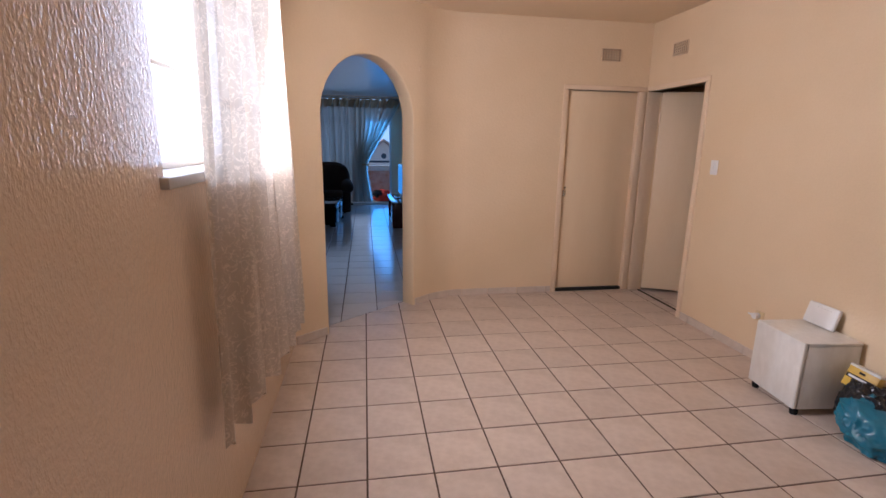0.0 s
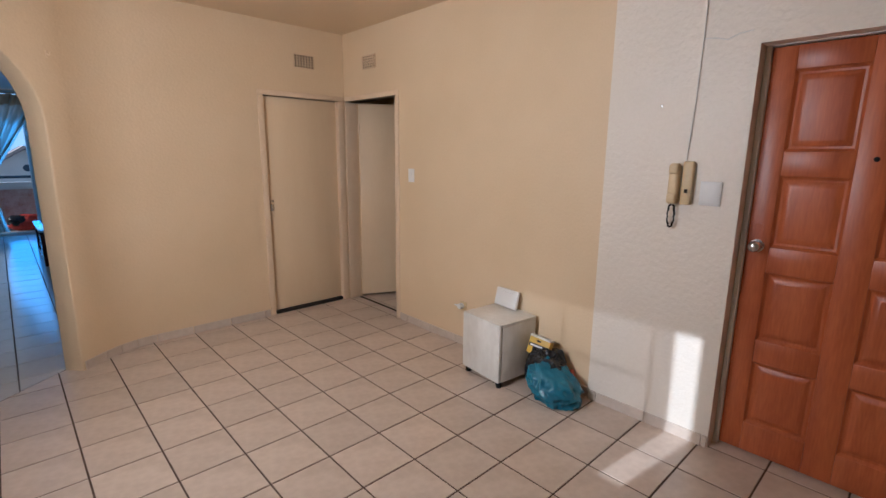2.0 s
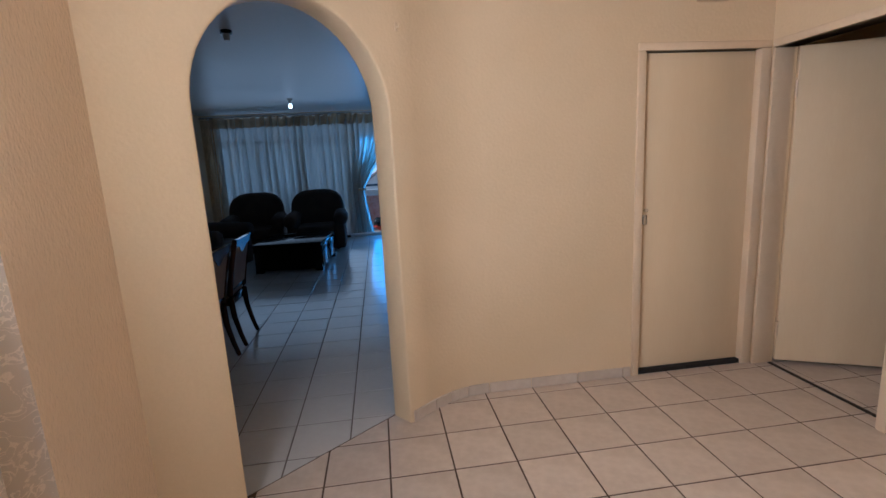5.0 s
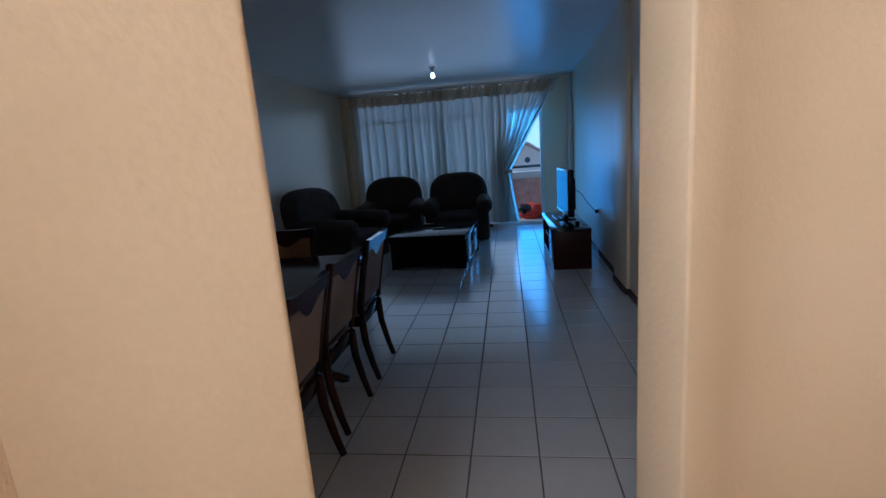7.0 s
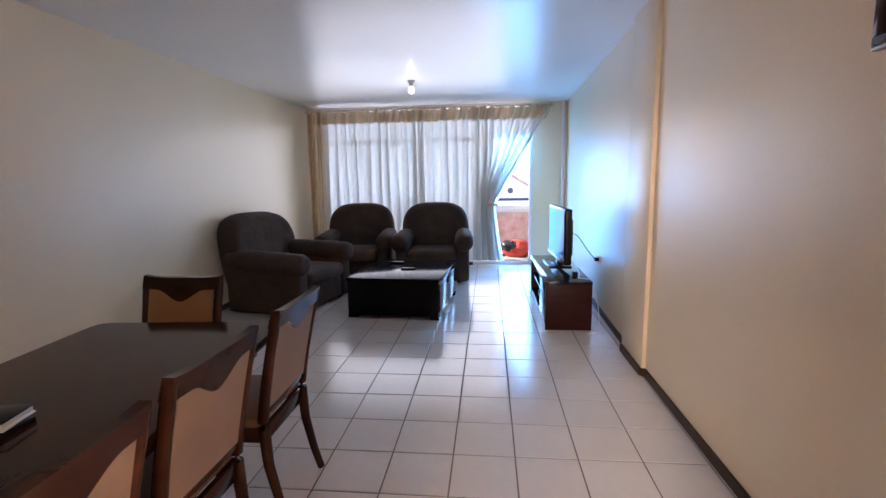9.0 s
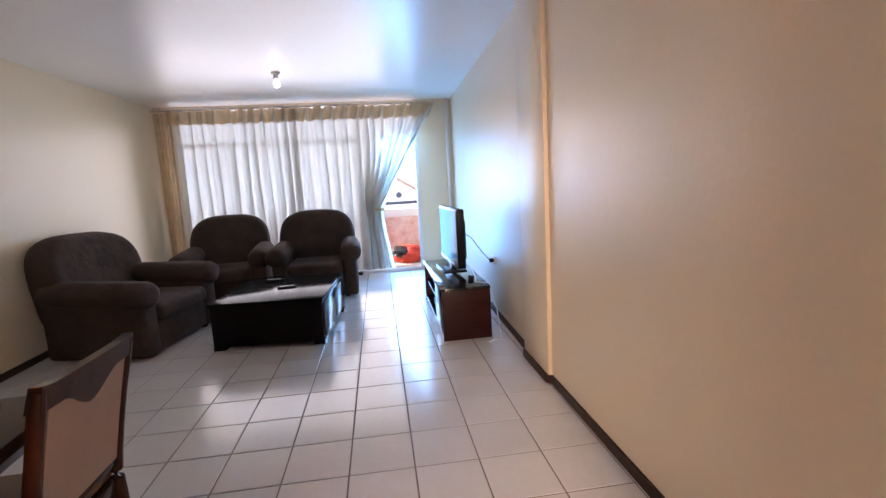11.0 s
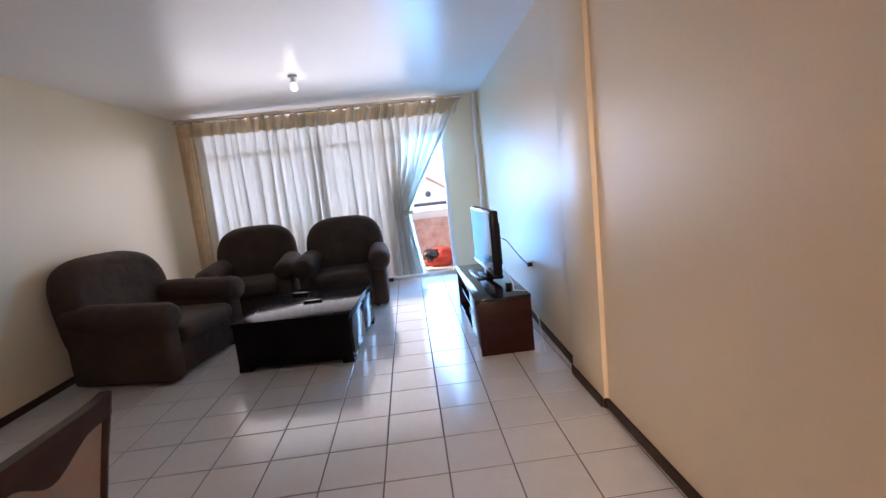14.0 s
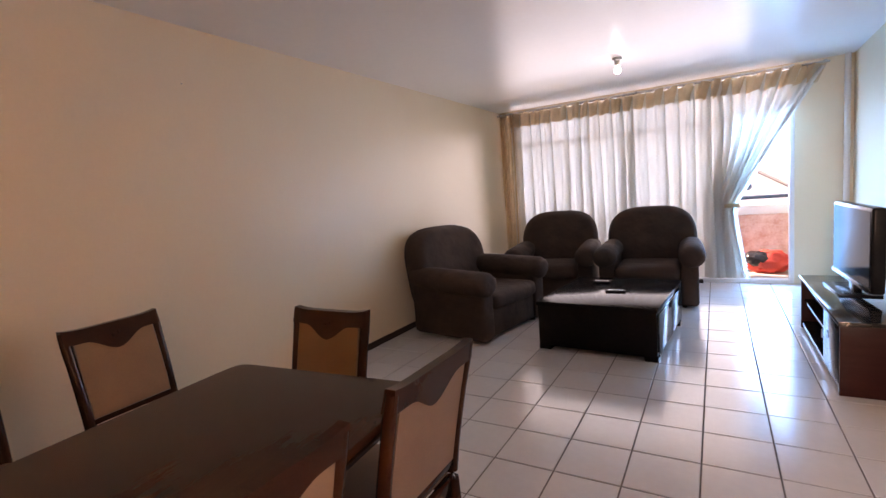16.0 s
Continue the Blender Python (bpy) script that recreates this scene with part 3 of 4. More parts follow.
hc = thing("curtain", "pale embroidered lace curtain hanging over the hall window", "curtain")
part("cloth", hanging("cloth", lambda u: (-0.12, 3.235 + 1.27 * u, 2.52), lambda u: (-0.165 + 0.085 * u, 3.215 + 1.21 * u, 0.47 + 0.05 * u), 190, 36, hall_fold), LACE, hc)
part("rod", bar((-0.13, 3.0, 2.53), (-0.13, 4.95, 2.53), 0.010), WHITE_PAINT, hc)
for y in (3.02, 4.93):
    part("bracket", block(WEST, -0.12, y - 0.01, y + 0.01, 2.52, 2.54), WHITE_PAINT, hc)

# ---------------------------------------------------------------- small things on the hall walls


def air_vent(m, label):
    v = thing("air_vent", label, "vent", m)
    bm = bmesh.new()
    w, h, t = 0.19, 0.11, 0.012
    nx, nz = 7, 5
    for i in range(nx + 1):
        x = -w / 2 + i * w / nx
        solid(bm, x - 0.0045, x + 0.0045, -t, 0, -h / 2, h / 2)
    for j in range(nz + 1):
        z = -h / 2 + j * h / nz
        solid(bm, -w / 2, w / 2, -t + 0.001, 0.0, z - 0.0035, z + 0.0035)
    part("grille", bm, VENT, v)
    # Near-black sheet that colours in the shade inside the holes.
    part("backing", block(-w / 2, w / 2, -0.003, -0.001, -h / 2, h / 2), DARK, v)
    return v


air_vent(pose(2.68, NORTH - 0.001, 2.355), "cream painted perforated brick air vent above the closed door")
air_vent(pose(EAST - 0.001, 5.72, 2.355, 0, 0, -90), "cream painted perforated brick air vent above the open door")


def wall_plate(m, label, w, h, rocker):
    p = thing("light_switch" if rocker else "blanking_plate", label, "switch" if rocker else "wall plate", m)
    part("plate", block(-w / 2, w / 2, -0.009, 0, -h / 2, h / 2, 0.003), WHITE_PLASTIC, p)
    if rocker:
        part("rocker", block(-0.012, 0.012, -0.014, -0.008, -0.02, 0.02, 0.002), WHITE_PLASTIC, p)
    else:
        part("cover", block(-w / 2 + 0.008, w / 2 - 0.008, -0.012, -0.008, -h / 2 + 0.008, h / 2 - 0.008, 0.002), WHITE_PLASTIC, p)
    return p


wall_plate(pose(EAST, 5.115, 1.35, 0, 0, -90), "small white plastic light switch on the cream wall", 0.075, 0.115, True)
wall_plate(pose(EAST - 0.02, 2.74, 1.352, 0, 0, -90), "square white plastic blanking plate beside the entrance door", 0.10, 0.12, False)

ic = thing("intercom", "yellowed plastic wall intercom with handset and coiled cord", "intercom", pose(EAST - 0.02, 2.878, 1.395, 0, 0, -90))
part("body", block(0.005, 0.055, -0.035, 0, -0.105, 0.115, 0.008), IVORY, ic)
hs = bmesh.new()
solid(hs, -0.058, -0.008, -0.05, -0.012, -0.105, 0.105, 0.012, 3)
solid(hs, -0.056, -0.010, -0.062, -0.03, -0.10, -0.05, 0.010, 3)
solid(hs, -0.056, -0.010, -0.062, -0.03, 0.05, 0.10, 0.010, 3)
part("handset", hs, IVORY, ic)
part("cradle", block(-0.055, -0.012, -0.014, 0, -0.09, 0.09, 0.003), IVORY, ic)
part("button", block(0.022, 0.040, -0.040, -0.034, -0.045, -0.025, 0.003), DARK, ic)
part("cord", sweep(bmesh.new(), [(-0.033 + 0.017 * math.sin(k / 26 * math.tau) + 0.003 * math.sin(k * 2.4), -0.03 + 0.003 * math.cos(k * 2.4), -0.165 + 0.062 * math.cos(k / 26 * math.tau)) for k in range(27)], [0.0055] * 27, 6), BLACK_PLASTIC, ic, "dark coiled cord hanging in a loop")
part("cable", sweep(bmesh.new(), [(0.008, -0.006, 0.115), (0.022, -0.006, 0.4), (0.027, -0.005, 0.8), (0.027, -0.005, 1.26)], [0.003] * 4, 6), WHITE_PAINT, ic, "thin painted cable running up the wall")
part("branch_cable", sweep(bmesh.new(), [(0.027, -0.004, 0.70), (0.08, -0.004, 0.695), (0.13, -0.004, 0.68), (0.18, -0.004, 0.70), (0.235, -0.004, 0.705)], [0.0025] * 5, 6), WHITE_PAINT, ic)

hk = thing("wall_hook", "small painted hook on the cream wall beside the archway", "hook", pose(*arch_xy(0.955, 0), 2.13, 0, 0, 39))
part("plate", block(-0.008, 0.008, -0.004, 0, -0.02, 0.02, 0.002), FRAME_PAINT, hk)
part("prong", sweep(bmesh.new(), [(0, -0.003, 0), (0, -0.02, -0.008), (0, -0.026, -0.002), (0, -0.026, 0.008)], [0.003] * 4, 6), FRAME_PAINT, hk)

sk = thing("plug_socket", "white wall socket with a plug in it above the skirting", "socket", pose(EAST, 4.46, 0.335, 0, 0, -90))
part("plate", block(-0.035, 0.035, -0.009, 0, -0.035, 0.035, 0.003), IVORY, sk)
pl = bmesh.new()
rod(pl, (-0.01, -0.008, 0), (-0.01, -0.045, 0), 0.022, 16)
rod(pl, (-0.01, -0.03, 0), (-0.06, -0.045, 0.005), 0.012, 10, 0.006)
part("plug", pl, WHITE_PLASTIC, sk)

def nail(name, m, label):
    k = thing(name, label, "nail", m)
    part("shank", bar((0, 0.01, 0), (0, -0.012, 0.002), 0.0022, 8), METAL, k)
    part("nail_head", bar((0, -0.011, 0.002), (0, -0.013, 0.002), 0.005, 10), METAL, k)
    return k


nail("nail", pose(LW, 8.36, 2.20, 0, 0, 90), "small steel nail stuck in the pale living room wall")
# This one is added in place of a filled hole in the plaster.
nail("nail", pose(EAST - 0.02, 3.02, 1.79, 0, 0, -90), "small steel nail standing in for a filled hole in the off-white wall above the intercom")

# ---------------------------------------------------------------- things on the hall floor
BX = pose(2.92, 3.935, 0, 0, 0, -6)
cab = thing("cabinet", "small worn white laminate box cabinet on black feet", "cabinet", BX)
part("body", block(-0.15, 0.17, -0.185, 0.185, 0.042, 0.43, 0.006), WORN_WHITE, cab)
part("top", block(-0.151, 0.171, -0.186, 0.186, 0.431, 0.450, 0.004), WORN_WHITE, cab, "scuffed white laminate top")
part("front_panel", block(-0.178, -0.152, -0.186, 0.186, 0.044, 0.452, 0.009, 3), WORN_WHITE, cab, "stained white front panel")
for sx in (-0.14, 0.14):
    for sy in (-0.155, 0.155):
        part("foot", bar((sx, sy, 0), (sx, sy, 0.043), 0.02, 12, 0.024), BLACK_PLASTIC, cab)

rt = thing("router", "flat white plastic internet router leaning against the wall", "router", pose(3.045, 3.99, 0.4535, 0, 14, -4))
part("case", block(-0.014, 0.014, -0.105, 0.105, 0.0, 0.132, 0.010, 3), WHITE_PLASTIC, rt)
for k in range(5):
    part("status_light", block(-0.0155, -0.0135, -0.06 + k * 0.022, -0.05 + k * 0.022, 0.108, 0.111), GREY_STEEL, rt)


def lumpy(rx, ry, rz, seed, rough, flat=True, seg=5):
    """A slumped bag: an uneven closed blob with creases."""
    bm = bmesh.new()
    bmesh.ops.create_icosphere(bm, subdivisions=seg, radius=1.0)
    off = Vector((seed * 3.1, seed * 1.7, seed * 2.3))
    for v in bm.verts:
        p = v.co.copy()
        crease = abs(noise.noise(p * 2.2 + off)) * 0.35 + abs(noise.noise(p * 5.0 + off)) * 0.16 + abs(noise.noise(p * 11 + off)) * 0.06
        k = 1 + rough * (0.25 - crease) + 0.25 * rough * noise.noise(p * 1.1 + off)
        q = Vector((p.x * rx * k, p.y * ry * k, p.z * rz * k))
        q.z += rz
        if p.z > 0.5:
            q.z += rough * 0.25 * rz * max(0, noise.noise(p * 3.3 + off))
        q.z = max(0.002, q.z if q.z > 0.03 else q.z * 0.4 + 0.002)
        v.co = q
    return bm


bk = thing("rubbish_bag", "crumpled black plastic bag slumped against the wall", "plastic bag", pose(2.975, 3.56, 0.0))
part("bag", lumpy(0.11, 0.135, 0.135, 2, 1.0), BLACK_BAG, bk, smooth=60)
bb = thing("plastic_bag", "crumpled translucent blue carrier bag lying on the tiles", "plastic bag", pose(2.90, 3.42, 0.0, 0, 0, 25))
tent = lumpy(0.125, 0.150, 0.088, 5, 0.95)
for v in tent.verts:
    up = max(0.0, v.co.z / 0.19)
    v.co += Vector((0.05 * up * up, 0.085 * up * up, 0.05 * up ** 3))
    v.co += Vector((0.012, 0.010, 0.0)) * noise.noise(Vector((v.co.x * 6, v.co.y * 6, v.co.z * 22)))
part("bag", tent, BLUE_PLASTIC, bb, smooth=70)
for k in (-1, 1):
    part("handle", sweep(bmesh.new(), [(0.045 + 0.03 * k, 0.06, 0.19), (0.06 + 0.03 * k, 0.085, 0.225), (0.075 + 0.012 * k, 0.10, 0.25), (0.085, 0.115, 0.235)], [0.024, 0.020, 0.014, 0.008], 8, 0.35), BLUE_PLASTIC, bb, smooth=70)
yb = thing("card_box", "yellow and black printed card box on a black bag", "box", pose(2.965, 3.635, 0.222, 6, 16, 8))
part("carton", block(-0.028, 0.028, -0.075, 0.075, 0.0, 0.125, 0.003), YELLOW, yb)
part("dark_band", block(-0.0295, -0.0275, -0.071, 0.02, 0.010, 0.038), BLACK_PLASTIC, yb, "black printed picture of a tool")
part("printed_line", block(-0.0295, -0.0275, -0.062, 0.071, 0.050, 0.074), DARK, yb, "dark printed band")
part("pale_strip", block(-0.0298, -0.0273, -0.03, 0.06, 0.055, 0.067), WHITE_PLASTIC, yb, "line of pale print")
part("printed_spot", block(-0.0295, -0.0275, -0.01, 0.02, 0.090, 0.102), DARK, yb)
part("top_edge", block(-0.0295, 0.0295, -0.076, 0.076, 0.114, 0.1265, 0.002), WORN_WHITE, yb, "pale clear plastic edge")
rs = thing("dustpan", "red plastic dustpan edge leaning beside the bags", "dustpan", pose(3.045, 3.40, 0.0, -28, 6, 0))
part("pan", block(-0.02, 0.02, -0.055, 0.055, 0.0, 0.16, 0.01), RED_PLASTIC, rs)

# ---------------------------------------------------------------- living room: window, curtains, balcony
wn = tagged(new("window_2"), "white aluminium balcony window with a glazed sliding door", "window", kind="structure")
wy0, wy1 = LN + 0.06, LN + 0.11
WL = LW + 0.12
for nm, b in (("jamb", (WL, WL + 0.05, wy0, wy1, 0.0, 2.55)), ("jamb", (DOOR_R - 0.045, DOOR_R, wy0 - 0.06, wy1, 0.0, 2.55)), ("head", (WL + 0.05, DOOR_R - 0.045, wy0, wy1, 2.52, 2.55)),
              ("threshold", (WL + 0.05, DOOR_R - 0.045, wy0 - 0.06, wy1, 0.0, 0.05)), ("transom", (WL + 0.05, DOOR_R - 0.045, wy0, wy1, 2.00, 2.05))):
    part(nm, block(*b, 0.004), ALU, wn)
mull = [WL + 0.05, -1.70, -0.85, 0.02, DOOR_R - 0.045]
for x in mull[1:-1]:
    part("mullion", block(x - 0.025, x + 0.025, wy0, wy1, 0.05, 2.0, 0.004), ALU, wn)
for a, b in zip(mull[:-2], mull[1:-1]):
    pn = part("pane", block(a + 0.02, b - 0.02, wy0 + 0.02, wy0 + 0.026, 0.05, 2.0), GLASS, wn)
    pn.visible_shadow = False
    pn = part("upper_pane", block(a + 0.02, b - 0.02, wy0 + 0.02, wy0 + 0.026, 2.05, 2.52), GLASS, wn)
    pn.visible_shadow = False
structure("threshold_step", block(-0.6, 0.02, LN - 0.09, LN - 0.005, 0.0, 0.045, 0.004), SKIRT_WOOD, "dark timber strip along the window foot", "threshold")


def liv_fold(u, v, q):
    """Gathered folds that double over themselves, uneven in depth along the rail."""
    ph = u * 146 + 1.7 * math.sin(u * 17) + 0.8 * math.sin(u * 41 + 1) + 0.35 * v * math.sin(u * 9)
    deep = 0.55 + 0.45 * math.sin(u * 37 + 0.7) * math.sin(u * 11.3)
    w = (0.034 + 0.022 * deep) * math.sin(ph) + 0.010 * math.sin(u * 331 + 2.2 * v)
    dx = -(0.030 + 0.026 * deep) * (math.sin(ph) + 0.5 * math.sin(2 * ph))
    k = 0.55 + 0.45 * v
    return q + Vector((dx * k + 0.008 * math.sin(u * 31 + v * 5), w * k, 0.012 * math.sin(u * 150) * (1 - v) ** 6))


def tie_curve(v):
    """Free edge of the tied-back curtain: x at depth v from the rail."""
    if v < 0.62:
        k = v / 0.62
        return 1.20 - 0.86 * k ** 0.94
    k = (v - 0.62) / 0.38
    return 0.34 + 0.13 * k ** 1.3


def main_curtain():
    bm = bmesh.new()
    n, rows = 520, 34
    grid = []
    for j in range(rows + 1):
        v = j / rows
        z = 2.455 - 2.36 * v
        right = tie_curve(v)
        line = []
        for i in range(n + 1):
            u = i / n
            x_hang = -2.42 + 3.62 * u
            squeeze = max(0.0, (u - 0.70) / 0.30)
            x = x_hang if squeeze == 0 else (-2.42 + 3.62 * 0.70) + (right - (-2.42 + 3.62 * 0.70)) * squeeze ** (1 - 0.25 * math.sin(math.pi * min(1, v / 0.7)))
            q = Vector((x, LN - 0.16, z))
            q = liv_fold(u, v, q)
            q.y -= 0.05 * squeeze * math.sin(math.pi * min(1, v * 1.1))
            line.append(bm.verts.new(q))
        grid.append(line)
    for a, b in zip(grid, grid[1:]):
        for i in range(n):
            bm.faces.new((a[i], a[i + 1], b[i + 1], b[i]))
    return bm


mc = thing("curtain", "pale sheer curtain with tan heading, one end tied back", "curtain")
part("cloth", main_curtain(), SHEER, mc)
part("heading", hanging("heading", lambda u: (-2.42 + 3.62 * u, LN - 0.175, 2.485), lambda u: (-2.42 + 3.54 * u, LN - 0.178, 2.29), 520, 3, lambda u, v, q: liv_fold(u, 0, q) + Vector((0, 0, 0.005 * math.sin(u * 150) * (1 - v)))), TAN_DRAPE, mc, "gathered tan heading band")
part("tie_edge", sweep(bmesh.new(), [(tie_curve(k / 20) - 0.012, LN - 0.21 - 0.04 * math.sin(k / 20 * 3.1), 2.44 - 2.33 * k / 20) for k in range(21)], [0.030 + 0.010 * math.sin(k * 1.9) for k in range(21)], 10, 0.6), SHEER, mc, "bunched free edge of the curtain", smooth=60)
part("tie_band", block(0.26, 0.42, LN - 0.30, LN - 0.17, 0.965, 1.01, 0.012), TAN_DRAPE, mc, "cloth tie band")
dr = thing("curtain", "tan lined side drape hanging in the window corner", "curtain")
part("cloth", hanging("cloth", lambda u: (-2.62 + 0.30 * u, LN - 0.13, 2.46), lambda u: (-2.62 + 0.26 * u, LN - 0.13, 0.06), 40, 20, lambda u, v, q: q + Vector((0, 0.03 * math.sin(u * 34), 0))), TAN_DRAPE, dr)
rl = thing("curtain_rail", "double metal curtain rail fixed along the window head", "curtain rail")
part("rail", bar((-2.64, LN - 0.16, 2.49), (1.26, LN - 0.16, 2.49), 0.011), METAL, rl)
part("rail", bar((-2.64, LN - 0.10, 2.505), (1.26, LN - 0.10, 2.505), 0.009), METAL, rl)
for x in (-2.60, -0.7, 1.22):
    part("bracket", block(x - 0.012, x + 0.012, LN - 0.17, LN, 2.495, 2.515), METAL, rl)
for k in range(22):
    part("ring", bar((-2.40 + k * 0.165, LN - 0.16, 2.462), (-2.40 + k * 0.165, LN - 0.16, 2.48), 0.006, 8), METAL, rl)
pp = thing("wall_pipe", "white painted vertical pipe in the corner by the window", "pipe")
part("pipe", bar((1.43, LN - 0.05, 0.0), (1.43, LN - 0.05, L_CEIL), 0.028, 14), WHITE_PAINT, pp)
for z in (0.5, 1.6, 2.3):
    part("clip", bar((1.43, LN - 0.05, z), (1.43, LN - 0.05, z + 0.025), 0.033, 14), WHITE_PAINT, pp)

# balcony
structure("floor_balcony", block(-3.2, 2.2, LN + 0.18, 14.75, -0.2, -0.03), PAVING, "bare cement balcony floor", "floor")
pw = tagged(new("parapet"), "orange painted balcony parapet, its paint peeling to white", "parapet", kind="structure")
part("wall", block(-3.2, 2.2, 14.60, 14.74, -0.03, 0.76), ORANGE_WALL, pw)
part("coping", block(-3.2, 2.2, 14.57, 14.77, 0.76, 0.90, 0.01), WHITE_PAINT, pw)
for x in (-2.8, -1.8, -0.8, 0.2, 1.2, 2.0):
    part("post", bar((x, 14.67, 0.90), (x, 14.67, 1.03), 0.016, 8), BLUE_RAIL, pw)
part("handrail", bar((-3.2, 14.67, 1.00), (2.2, 14.67, 1.00), 0.028, 12), BLUE_RAIL, pw)
structure("balcony_soffit", block(-3.2, 2.2, LN + 0.18, 14.9, 2.62, 2.75), WHITE_PAINT, "underside of the balcony above", "ceiling")
for x in (-3.2, 2.1):
    structure("balcony_side_wall", block(x, x + 0.1, LN + 0.18, 14.57, -0.03, 2.62), HOUSE_WALL, "white balcony side wall", "wall")
rb = thing("laundry_bag", "red cloth bag with dark netting on the balcony floor", "bag", pose(0.78, 14.30, -0.028))
part("bag", lumpy(0.24, 0.16, 0.15, 8, 0.9, seg=4), RED_CLOTH, rb, smooth=60)
part("netting", lumpy(0.17, 0.10, 0.10, 11, 0.8, seg=4), BLACK_BAG, rb, "dark folded netting", smooth=60)
rb.children[-1].location = (-0.10, -0.07, 0.10)

# ---------------------------------------------------------------- ceiling lamps


def ceiling_lamp(m, lit, label):
    c = thing("ceiling_lamp", label, "lamp", m)
    part("rose", bar((0, 0, -0.025), (0, 0, 0), 0.045, 20), BLACK_PLASTIC if not lit else GREY_STEEL, c)
    part("holder", bar((0, 0, -0.075), (0, 0, -0.024), 0.022, 16, 0.028), GREY_STEEL, c)
    if not lit:
        return c
    b = bmesh.new()
    sweep(b, [(0, 0, -0.07), (0, 0, -0.085), (0, 0, -0.11), (0, 0, -0.13), (0, 0, -0.145), (0, 0, -0.15)], [0.016, 0.022, 0.031, 0.030, 0.018, 0.004], 16)
    part("bulb", b, glowing("lit_bulb_glass", (0.85, 0.92, 1.0), 5.0), c, "lit white bulb", smooth=60)
    return c


ceiling_lamp(pose(-0.625, 11.48, L_CEIL), True, "bare lit bulb in a grey holder on the glossy ceiling")
ceiling_lamp(pose(-0.43, 7.6, L_CEIL), False, "empty dark bulb holder on the glossy ceiling")

# ---------------------------------------------------------------- living room furniture


def coffee_table():
    m = pose(-0.645, 10.87, 0, 0, 0, -5)
    t = thing("coffee_table", "low black lacquered coffee table with a glossy top", "coffee table", m)
    part("top", block(-0.485, 0.485, -0.57, 0.57, 0.385, 0.42, 0.005), BLACK_WOOD, t)
    part("end_panel", block(-0.475, 0.475, -0.56, -0.53, 0.035, 0.385, 0.003), BLACK_WOOD, t)
    part("end_panel", block(-0.475, 0.475, 0.53, 0.56, 0.035, 0.385, 0.003), BLACK_WOOD, t)
    for s in (-1, 1):
        x = 0.475 * s
        part("side_panel", block(min(x, x - 0.03 * s), max(x, x - 0.03 * s), -0.528, 0.528, 0.035, 0.384, 0.003), BLACK_GLOSS, t)
        for k in (-1, 1):
            part("drawer_front", block(min(x, x + 0.012 * s), max(x, x + 0.012 * s), -0.52 if k < 0 else 0.005, -0.005 if k < 0 else 0.52, 0.07, 0.36, 0.004), BLACK_GLOSS, t)
    for sx in (-0.43, 0.43):
        for sy in (-0.51, 0.51):
            part("foot", block(sx - 0.05, sx + 0.05, sy - 0.045, sy + 0.045, 0, 0.036), BLACK_WOOD, t)
    return t


coffee_table()


def remote(x, y, z, turn, label):
    r = thing("remote_control", label, "remote control", pose(x, y, z, 0, 0, turn))
    part("case", block(-0.085, 0.085, -0.022, 0.022, 0, 0.018, 0.006), BLACK_PLASTIC, r)
    for i in range(6):
        for j in range(2):
            part("button", block(-0.06 + i * 0.022, -0.05 + i * 0.022, -0.012 + j * 0.016, -0.004 + j * 0.016, 0.0175, 0.0205), GREY_STEEL, r)
    return r


remote(-0.60, 10.80, 0.4205, 4, "black remote control on the coffee table")
remote(-0.80, 11.20, 0.4205, -8, "black remote control near the table edge")


